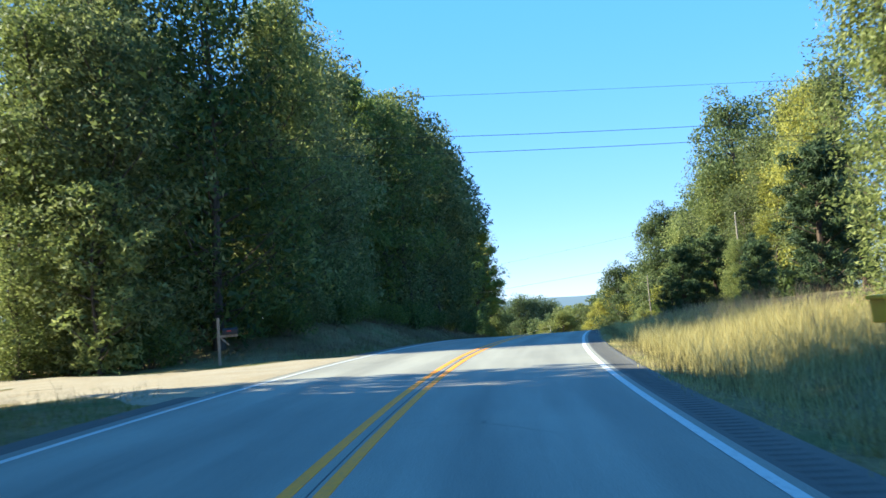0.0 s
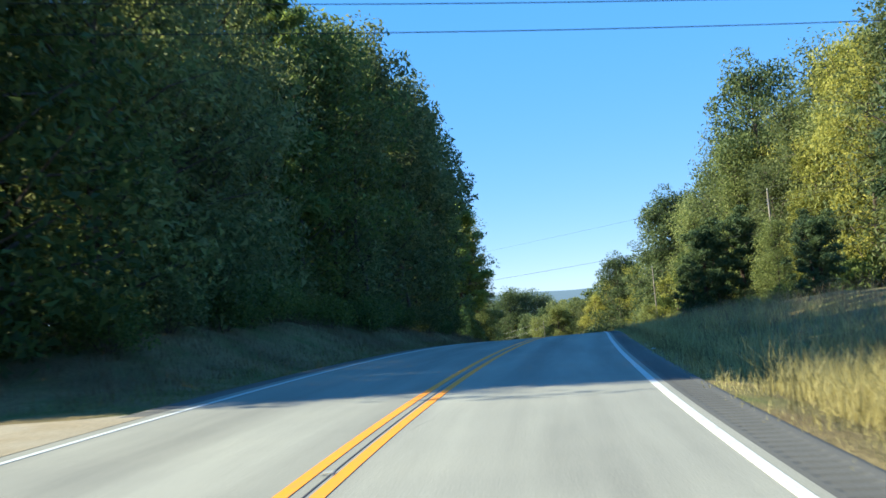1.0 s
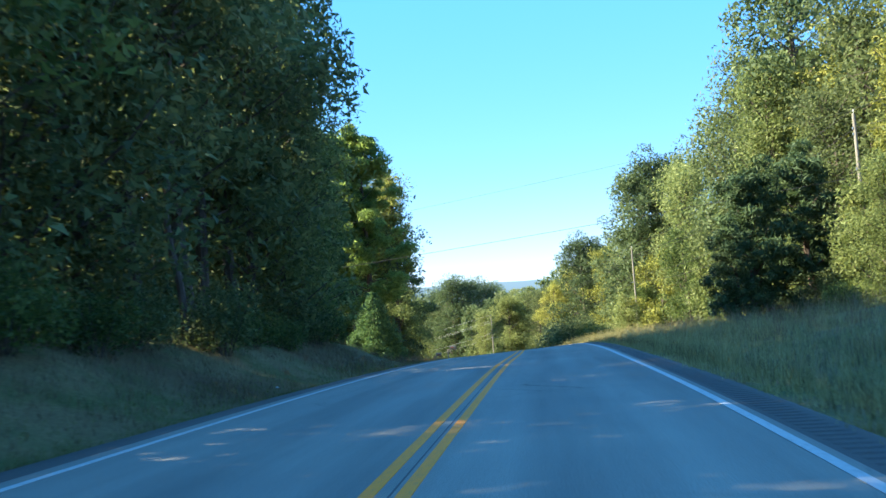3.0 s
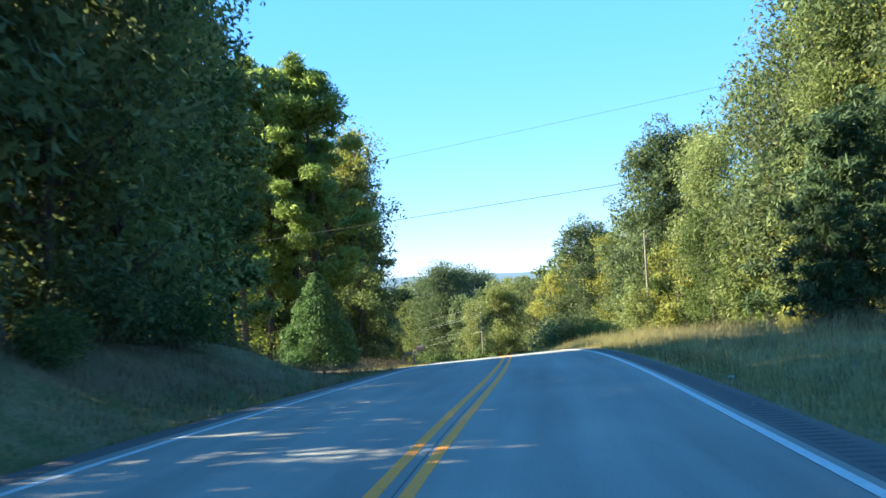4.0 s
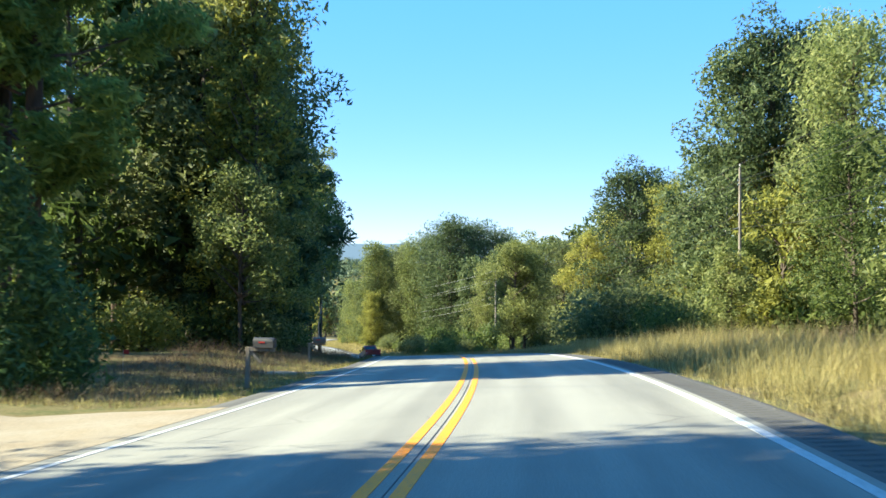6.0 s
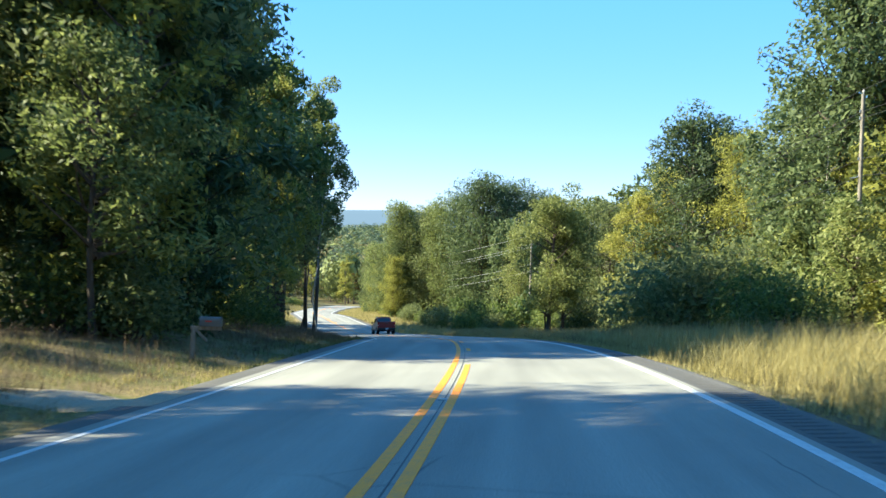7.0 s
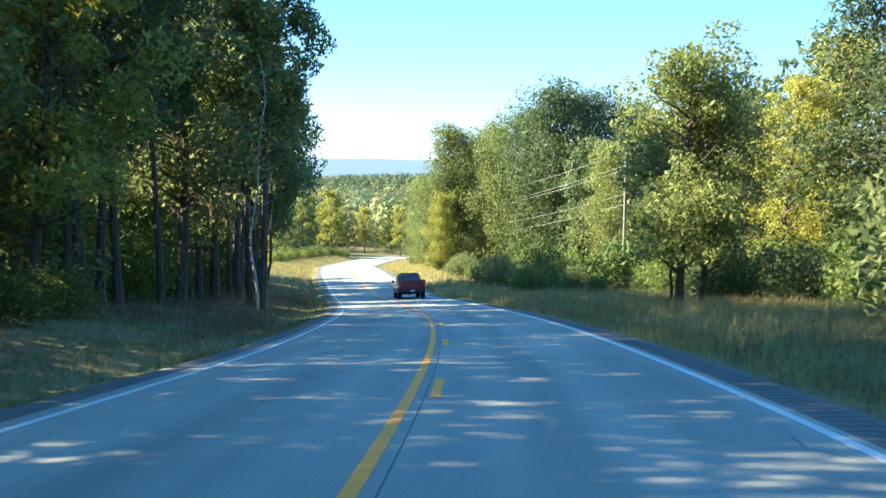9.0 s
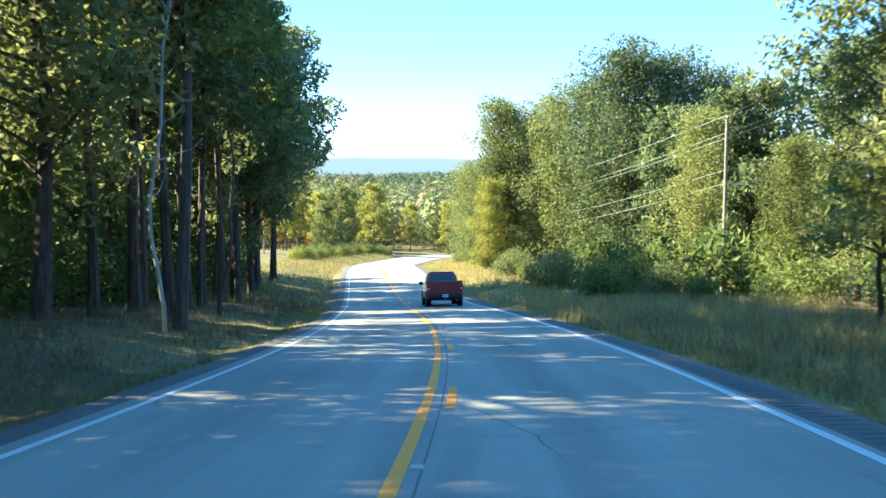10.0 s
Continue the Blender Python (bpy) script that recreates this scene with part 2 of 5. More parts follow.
LEAF_GREY = foliage("grey_green_leaves", (0.045, 0.066, 0.028), (0.105, 0.142, 0.052), (0.21, 0.245, 0.10), 0.45)
NEEDLES = foliage("pine_needles", (0.055, 0.085, 0.028), (0.125, 0.175, 0.047), (0.24, 0.29, 0.078), 0.58)
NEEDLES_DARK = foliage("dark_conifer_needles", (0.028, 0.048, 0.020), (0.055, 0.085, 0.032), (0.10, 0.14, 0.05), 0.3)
# Brighter copy of NEEDLES: sunlight on the near pines painted into the colour
NEEDLES_SUN = foliage("sunlit_pine_needles", (0.075, 0.115, 0.035), (0.17, 0.235, 0.060), (0.32, 0.39, 0.10), 0.75)
CEDAR = foliage("cedar_sprays", (0.062, 0.108, 0.038), (0.130, 0.205, 0.062), (0.24, 0.33, 0.11), 0.45)
STRAW = foliage("straw_grass", (0.15, 0.125, 0.045), (0.34, 0.285, 0.10), (0.56, 0.48, 0.22), 0.45)
# Backlight is put into this leaf colour: brighter tones, extra translucency
LEAF_BACKLIT = foliage("backlit_yellow_green_leaves", (0.13, 0.165, 0.030), (0.25, 0.30, 0.050), (0.42, 0.45, 0.095), 0.65)
LEAF_PALE = foliage("pale_yellow_green_leaves", (0.10, 0.122, 0.034), (0.205, 0.230, 0.062), (0.35, 0.355, 0.12), 0.5)
LEAF_LIME = foliage("light_green_leaves", (0.080, 0.104, 0.032), (0.185, 0.22, 0.062), (0.35, 0.36, 0.13), 0.5)
# Distance haze is painted here: near-black base plus a faint blue emission
RIDGE, _nt, _b = material("haze_glow_ridge", 1.0, 0, 0.0)
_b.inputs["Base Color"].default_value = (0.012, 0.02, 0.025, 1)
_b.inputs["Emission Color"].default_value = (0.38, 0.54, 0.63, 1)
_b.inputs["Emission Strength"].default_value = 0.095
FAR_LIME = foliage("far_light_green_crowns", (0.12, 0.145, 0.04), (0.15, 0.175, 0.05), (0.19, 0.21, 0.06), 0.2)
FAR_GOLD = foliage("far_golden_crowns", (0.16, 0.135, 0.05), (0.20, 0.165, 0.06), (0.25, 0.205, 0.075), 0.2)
# Green leaves made paler and bluer, with distance haze mixed into the colour
FAR_HAZE_GREEN = foliage("far_haze_green_crowns", (0.075, 0.105, 0.050), (0.105, 0.140, 0.066), (0.145, 0.18, 0.085), 0.2)
GREENGRASS = foliage("green_grass", (0.05, 0.068, 0.018), (0.125, 0.150, 0.038), (0.29, 0.28, 0.09), 0.45)
DULLGRASS = foliage("dull_olive_grass", (0.090, 0.078, 0.032), (0.200, 0.170, 0.074), (0.38, 0.31, 0.16), 0.45)
WEEDS = foliage("brown_weeds", (0.085, 0.058, 0.038), (0.19, 0.135, 0.085), (0.34, 0.245, 0.155), 0.4)


# ---------------------------------------------------------------- mesh helpers
def leaf_mesh(name, tris, mat):
    """One mesh out of an array of separate triangles (n, 3, 3)."""
    n = len(tris)
    me = bpy.data.meshes.new(name)
    me.vertices.add(n * 3)
    me.vertices.foreach_set("co", np.ascontiguousarray(tris, np.float32).ravel())
    me.loops.add(n * 3)
    me.loops.foreach_set("vertex_index", np.arange(n * 3, dtype=np.int32))
    me.polygons.add(n)
    me.polygons.foreach_set("loop_start", np.arange(0, n * 3, 3, dtype=np.int32))
    me.polygons.foreach_set("loop_total", np.full(n, 3, np.int32))
    me.materials.append(mat)
    me.update()
    me.validate()
    return me


def sheet(name, columns, mat, uv=None):
    """A grid mesh: columns is an array (rows, cols, 3)."""
    r, c, _ = columns.shape
    idx = np.arange(r * c).reshape(r, c)
    faces = np.stack([idx[:-1, :-1], idx[:-1, 1:], idx[1:, 1:], idx[1:, :-1]], -1).reshape(-1, 4)
    me = bpy.data.meshes.new(name)
    me.from_pydata(columns.reshape(-1, 3).tolist(), [], faces.tolist())
    me.materials.append(mat)
    me.shade_smooth()
    if uv is not None:
        layer = me.uv_layers.new(name="lane")
        layer.data.foreach_set("uv", uv.reshape(-1, 2)[faces.ravel()].astype(np.float32).ravel())
    return me


def part(name, bm, mat, parent, label=""):
    """Links a bmesh, or a finished mesh, as one object under a thing or a part."""
    if isinstance(bm, bpy.types.Mesh):
        me = bm
    else:
        me = bpy.data.meshes.new(name)
        bm.to_mesh(me)
        bm.free()
        me.materials.append(mat)
    ob = new(name, me)
    ob.parent = parent
    return tagged(ob, label)


def thing(name, m, label, category, group="", kind=""):
    ob = new(name)
    ob.empty_display_size = 0.2
    ob.matrix_world = m
    return tagged(ob, label, category, group, kind)


def box(size, at=(0, 0, 0), bevel=0.0, turn=(0, 0, 0), bm=None, segments=2):
    bm = bm or bmesh.new()
    r = bmesh.ops.create_cube(bm, size=1.0, matrix=pose(*at, *turn) @ Matrix.Diagonal((*size, 1)))
    if bevel:
        edges = {e for v in r["verts"] for e in v.link_edges}
        bmesh.ops.bevel(bm, geom=list(edges), offset=bevel, segments=segments, affect="EDGES", profile=0.7)
    return bm


def tube(points, radii, sides=7, bm=None, cap=True):
    """A tapered tube along points."""
    bm = bm or bmesh.new()
    pts = [Vector(p) for p in points]
    rings = []
    for i, p in enumerate(pts):
        d = (pts[min(i + 1, len(pts) - 1)] - pts[max(i - 1, 0)]).normalized()
        a = d.orthogonal().normalized() if abs(d.z) < 0.999 else Vector((1, 0, 0))
        if i and rings:
            a = (prev - d * prev.dot(d)).normalized()
        prev = a
        b = d.cross(a)
        rings.append([bm.verts.new(p + radii[i] * (a * math.cos(k * 2 * math.pi / sides) + b * math.sin(k * 2 * math.pi / sides))) for k in range(sides)])
    for lo, hi in zip(rings, rings[1:]):
        for k in range(sides):
            bm.faces.new((lo[k], lo[(k + 1) % sides], hi[(k + 1) % sides], hi[k]))
    if cap:
        bm.faces.new(rings[0][::-1])
        bm.faces.new(rings[-1])
    return bm


# ---------------------------------------------------------------- ground and road
def axis(*spans):
    out = []
    for a, b, step in spans:
        out += list(np.arange(a, b, step))
    return np.array(out)


far_steps = np.array([500 * 1.16 ** k for k in range(17)])
SY = np.concatenate([[-400, -200, -120, -80], axis((-60, 440, 2.5)), axis((440, 500, 15)), far_steps])
half_lat = np.concatenate([axis((0, 4.0, 2.0)), [4.0, 4.3, 4.6, 5.0, 5.5, 6.0, 6.6, 7.3, 8, 9, 10, 11.5, 13, 15, 17.5, 20, 24, 28, 33, 40, 50, 65, 85, 110, 150, 200, 280, 400, 560, 800, 1150, 1600, 2300, 3300, 4700]])
LAT = np.concatenate([-half_lat[:0:-1], half_lat])
S, T = np.meshgrid(SY, LAT, indexing="ij")
xc, zc, bk, th = line_at(np.clip(S, -60, 440))
turn_fade = 1 - smooth(15, 60, np.abs(T))
GX = xc + T * np.cos(th * turn_fade)
GY = S - T * np.sin(th) * turn_fade * (S > -61) * (S < 441)
GZ = ground_z(GX, GY)
ground = tagged(new("ground", sheet("ground", np.stack([GX, GY, GZ], -1), GROUND)), "grassy ground with soil, straw and leaf litter", "ground", kind="structure")

RS = axis((-40, 428, 1.5))


def strip(lats, s=RS, up=0.0):
    s2, l2 = np.meshgrid(s, np.array(lats), indexing="ij")
    x, y, z = on_road(s2, l2)
    return np.stack([x, y, z + up], -1), np.stack([l2, s2], -1)


co, uv = strip([-4.0, -3.4, -2.6, -1.7, -0.9, 0, 0.9, 1.7, 2.6, 3.4, 3.80])
road = tagged(new("road", sheet("road", co, ROAD, uv)), "worn grey asphalt two-lane road, sun-bleached with dark streaks", "road", kind="structure")
for name, lats in (("shoulder", [3.80, 3.86]), ("shoulder", [4.30, 4.36, 4.42, 4.52]), ("shoulder", [-4.62, -4.45, -4.2, -4.0])):
    co, uv = strip(lats)
    if lats[-1] > 4.4:
        co[:, -1, 2] -= 0.10
    if lats[0] < -4:
        co[:, 0, 2] -= 0.10
    part(name, sheet(name, co, SHOULDER, uv), None, road, "dark asphalt shoulder beside the white edge line")

# milled rumble strip: real grooves across the right shoulder
gs = np.arange(-6, 250, 0.30)
sts = np.stack([gs, gs + 0.055, gs + 0.075, gs + 0.165, gs + 0.185], -1).ravel()
dep = np.tile([0.0, 0.0, -0.013, -0.013, 0.0], len(gs))
co, uv = strip([3.86, 3.93, 4.23, 4.30], sts)
co[:, 1:3, 2] += dep[:, None]
rumble = part("rumble_strip", sheet("rumble_strip", co, SHOULDER, uv), None, road, "dark milled rumble strip grooves")
for p in rumble.data.polygons:
    p.use_smooth = False
for a, b in ((-40, -6), (249.985, 428)):
    co, uv = strip([3.86, 4.30], axis((a, b + 0.01, 1.5)))
    part("shoulder", sheet("shoulder", co, SHOULDER, uv), None, road)


def stripe(name, lat, width, a, b, mat, label=""):
    n = max(2, int((b - a) / 1.5) + 1)
    ss = np.linspace(a, b, n)
    s2, l2 = np.meshgrid(ss, np.array([lat - width / 2, lat + width / 2]), indexing="ij")
    if abs(lat) < 1:
        l2 = l2 + np.interp(s2, [0, 60, 130, 150, 180], [0.04, 0.02, 0.02, 0.0, -0.06])
    co = np.stack(on_road(s2, l2, 0.006), -1)
    low = co.copy()
    low[..., 2] -= 0.006
    cols = np.stack([low[:, 0], co[:, 0], co[:, 1], low[:, 1]], 1)
    line = part(name, sheet(name, cols, mat), None, road, label)
    for p in line.data.polygons:
        p.use_smooth = False
    return line


stripe("edge_line", 3.627, 0.12, -40, 428, WHITE_LINE, "white painted edge line")
stripe("edge_line", -3.707, 0.10, -40, 428, WHITE_LINE, "white painted edge line")
YELLOW = lambda side: 0.007 + side * 0.149
stripe("centre_line", YELLOW(-1), 0.125, -40, 428, YELLOW_LINE, "solid yellow centre line")
stripe("centre_line", YELLOW(1), 0.125, -40, 158.6, YELLOW_LINE, "solid yellow centre line")
for k in range(25):
    stripe("dash", YELLOW(1), 0.125, 165.8 + 9.8 * k, 168.1 + 9.8 * k, YELLOW_LINE, "short yellow dash beside the solid line")


# ---------------------------------------------------------------- trees
rng = np.random.default_rng(7)


def leaves(r, centres, radii, count, size, flat=0.6, up=0.0, long=1.5, shell=0.55):
    """Leaf sprays spread over the shells of clumps: triangles (count, 3, 3)."""
    w = radii ** 2 / (radii ** 2).sum()
    pick = r.choice(len(centres), count, p=w)
    d = r.normal(size=(count, 3))
    d /= np.linalg.norm(d, axis=1)[:, None]
    rad = radii[pick] * (shell + (1.06 - shell) * r.random(count) ** 0.6)
    p = centres[pick] + d * rad[:, None] * np.array([1, 1, flat + 0.25])
    nrm = d * 0.55 + r.normal(size=(count, 3)) * 0.65 + np.array([0, 0, up])
    nrm /= np.linalg.norm(nrm, axis=1)[:, None]
    a = np.cross(nrm, r.normal(size=(count, 3)))
    a /= np.linalg.norm(a, axis=1)[:, None]
    b = np.cross(nrm, a)
    s = size * (0.55 + 0.9 * r.random(count))[:, None]
    a, b = a * s * long * 0.5, b * s * 0.5
    return np.stack([p - a, p + b * (0.6 + 0.6 * r.random((count, 1))), p + a * (0.7 + 0.5 * r.random((count, 1))) - b * 0.5], 1)


def limb_path(r, base, direction, length, bend, n=4):
    pts = [Vector(base)]
    d = Vector(direction).normalized()
    for _ in range(n):
        d = (d + Vector(r.normal(size=3)) * bend + Vector((0, 0, 0.12))).normalized()
        pts.append(pts[-1] + d * (length / n))
    return pts


def broadleaf(seed, h, spread, low, count, size, leaf, bark, blobs=34, trunk_r=0.2, gaps=0.0):
    """A broad-leaved tree: tapered trunk, limbs and a ragged crown of leaf clumps. low: share of the height where the crown starts."""
    r = np.random.default_rng(seed)
    root = thing("tree", Matrix(), "", "")
    lean = r.normal(size=2) * 0.03
    spine = [Vector((lean[0] * z * h + 0.15 * math.sin(z * 5 + seed), lean[1] * z * h, z * h * 0.93 - 0.3)) for z in np.linspace(0, 1, 8)]
    bm = tube(spine, [trunk_r * (1.25 if i == 0 else 1) * (1 - 0.85 * i / 7) + 0.02 for i in range(8)], 7)
    centres, radii = [], []
    for k in range(blobs):
        f = low + (1 - low) * ((k + r.random()) / blobs)
        at = spine[0].lerp(spine[-1], f)
        g = (f - low) / (1 - low)
        wide = spread * (0.55 + 0.75 * math.sin(math.pi * min(1, 0.18 + g * 0.82)) ** 0.8) * (0.55 + 0.55 * r.random())
        ang = k * 2.399 + r.normal() * 0.5
        d = Vector((math.cos(ang), math.sin(ang), 0.25 + 0.5 * g))
        pts = limb_path(r, at - Vector((0, 0, wide * 0.25)), d, wide, 0.16, 3)
        tube(pts, [0.05 + 0.05 * (1 - g), 0.045, 0.03, 0.014], 4, bm, False)
        for j in range(3 if low < 0.12 else 2 if r.random() < 0.5 else 1):
            centres.append(np.array(pts[-1 - j]) + r.normal(size=3) * 0.35)
            radii.append((0.55 + 0.75 * r.random()) * spread * 0.34)
    centres.append(np.array(spine[-1]))
    radii.append(spread * 0.28)
    part("trunk", bm, bark, root)
    q = leaves(r, np.array(centres), np.array(radii), count, size, shell=0.35 + gaps)
    part("crown", leaf_mesh("crown", q, leaf), None, root)
    return root


def pine(seed, h, count, low, spread, size=0.5, leaf=None):
    """A pine: straight bare trunk, whorled limbs with tufts of needles."""
    r = np.random.default_rng(seed)
    root = thing("pine_tree", Matrix(), "", "")
    spine = [Vector((0.2 * math.sin(z * 4 + seed), 0.15 * math.sin(z * 3), z * h * 0.97 - 0.3)) for z in np.linspace(0, 1, 8)]
    bm = tube(spine, [0.24 * (1 - 0.85 * i / 7) + 0.02 for i in range(8)], 8)
    centres, radii = [], []
    n = int(12 + 30 * (1 - low))
    for k in range(n):
        g = (k + r.random()) / n
        f = low + (1 - low) * g
        at = spine[0].lerp(spine[-1], f)
        wide = spread * (0.35 + 1.0 * (1 - g) ** 0.7 * (0.5 + 0.5 * min(1, g * 5))) * (0.6 + 0.5 * r.random())
        ang = k * 2.399 + r.normal() * 0.4
        pts = limb_path(r, at, Vector((math.cos(ang), math.sin(ang), 0.1 + 0.5 * g)), wide, 0.12, 3)
        tube(pts, [0.05, 0.04, 0.025, 0.012], 4, bm, False)
        for j in (1, 2, 3):
            if r.random() < 0.85:
                centres.append(np.array(pts[j]) + r.normal(size=3) * 0.2)
                radii.append(0.35 + 0.4 * r.random() * spread * 0.4)
    centres.append(np.array(spine[-1]))
    radii.append(0.5)
    for _ in range(int(6 * low)):
        f = 0.15 + r.random() * max(0.05, low - 0.15)
        at = spine[0].lerp(spine[-1], f)
        ang = r.random() * 6.28
        tube(limb_path(r, at, (math.cos(ang), math.sin(ang), -0.1), 0.8 + r.random(), 0.1, 2), [0.03, 0.02, 0.008], 4, bm, False)
    part("trunk", bm, PINE_BARK, root)
    q = leaves(r, np.array(centres), np.array(radii), count, size, 0.4, 0.3, 3.4, 0.1)
    part("crown", leaf_mesh("crown", q, leaf or NEEDLES), None, root)
    return root


def cedar(seed, h, w, count, size, leaf=None):
    """A dense cone-shaped cedar with ragged upswept sprays down to the ground."""
    r = np.random.default_rng(seed)
    root = thing("cedar_tree", Matrix(), "", "")
    part("trunk", tube([(0, 0, -0.3), (0.03, 0, h * 0.5), (0, 0, h * 0.95)], [0.12, 0.07, 0.015], 7), BARK, root)
    n = 150
    z = (np.arange(n) + r.random(n)) / n
    rad = w * 0.5 * (1 - z) ** 0.75 * (0.62 + 0.45 * r.random(n)) * np.clip(0.5 + z * 5, 0, 1)
    ang = np.arange(n) * 2.399 + r.normal(size=n) * 0.3
    c = np.stack([np.cos(ang) * rad, np.sin(ang) * rad, 0.15 + z * h * 0.97], 1)
    q = leaves(r, c, 0.24 + 0.30 * (1 - z) * w * 0.32, count, size, 0.9, 0.2, 2.4, 0.2)
    q[:, 2, 2] += size * 0.6
    part("crown", leaf_mesh("crown", q, leaf or CEDAR), None, root)
    return root


def bush(seed, h, w, count, size, leaf):
    r = np.random.default_rng(seed)
    root = thing("bush", Matrix(), "", "")
    bm = bmesh.new()
    centres, radii = [], []
    for k in range(11):
        ang, out = k * 2.399, w * 0.5 * math.sqrt((k + 0.5) / 11) * 0.8
        top = (math.cos(ang) * out, math.sin(ang) * out, h * (0.85 - 0.5 * (out / w)) * (0.6 + 0.5 * r.random()))
        tube([(math.cos(ang) * out * 0.2, math.sin(ang) * out * 0.2, -0.15), (math.cos(ang) * out * 0.7, math.sin(ang) * out * 0.7, top[2] * 0.6), top], [0.035, 0.025, 0.008], 4, bm, False)
        centres += [np.array(top) - (0, 0, 0.1), np.array(top) * np.array([1.0, 1.0, 0.5])]
        radii += [0.28 * w * (0.6 + 0.6 * r.random())] * 2
    part("stem", bm, BARK, root)
    q = leaves(r, np.array(centres), np.array(radii), count, size, 0.7, shell=0.3)
    q[..., 2] = np.maximum(q[..., 2], -0.05)
    part("crown", leaf_mesh("crown", q, leaf), None, root)
    return root


POLES = {"a": (35.6, 120.2, 10.6), "b": (38.8, 190.5, 5.9), "c": (27.6, 264.5, -2.9), "d": (-0.2, 366.5, -11.5), "e": (33.0, 51.0, 11.0), "f": (-38.0, 372.0, -16.0), "g": (-26.0, 41.0, 11.5), "h": (-34.0, 161.0, 4.4)}


def near_poles(x, y):
    """How far a place lies from the power line, along which the wood is cut."""
    best = 1e9
    for a, b in ("ea", "ab", "bc", "cd"):
        p, q = Vector(POLES[a][:2]), Vector(POLES[b][:2])
        f = max(0.0, min(1.0, (Vector((x, y)) - p).dot(q - p) / (q - p).length_squared))
        best = min(best, (Vector((x, y)) - p.lerp(q, f)).length)
    return best


def use(kinds, places, group):
    """Plants kinds at places (x, y, kind, scale, turn); the first use of a kind takes the prototype itself."""
    for x, y, k, sc, rz in places:
        if group != "trees that stand out" and near_poles(x, y) < (2.2 if sc * HEIGHT.get(k, 18.0) < 5 else 4.2):
            continue
        proto, label, category = kinds[k]
        m = Matrix.Translation((x, y, gz(x, y) - 0.02)) @ Matrix.Rotation(rz, 4, "Z") @ Matrix.Rotation(0.03 * math.sin(rz * 7), 4, "X")
        if "planted" in proto:
            ob = copy_thing(proto, m)
        else:
            ob = proto
            ob["planted"] = 1
            ob.matrix_basis = m
        ob.scale = (sc * (1 + 0.1 * math.sin(rz * 3)), sc * (1 + 0.1 * math.cos(rz * 5)), sc)
        tagged(ob, label, category, group)


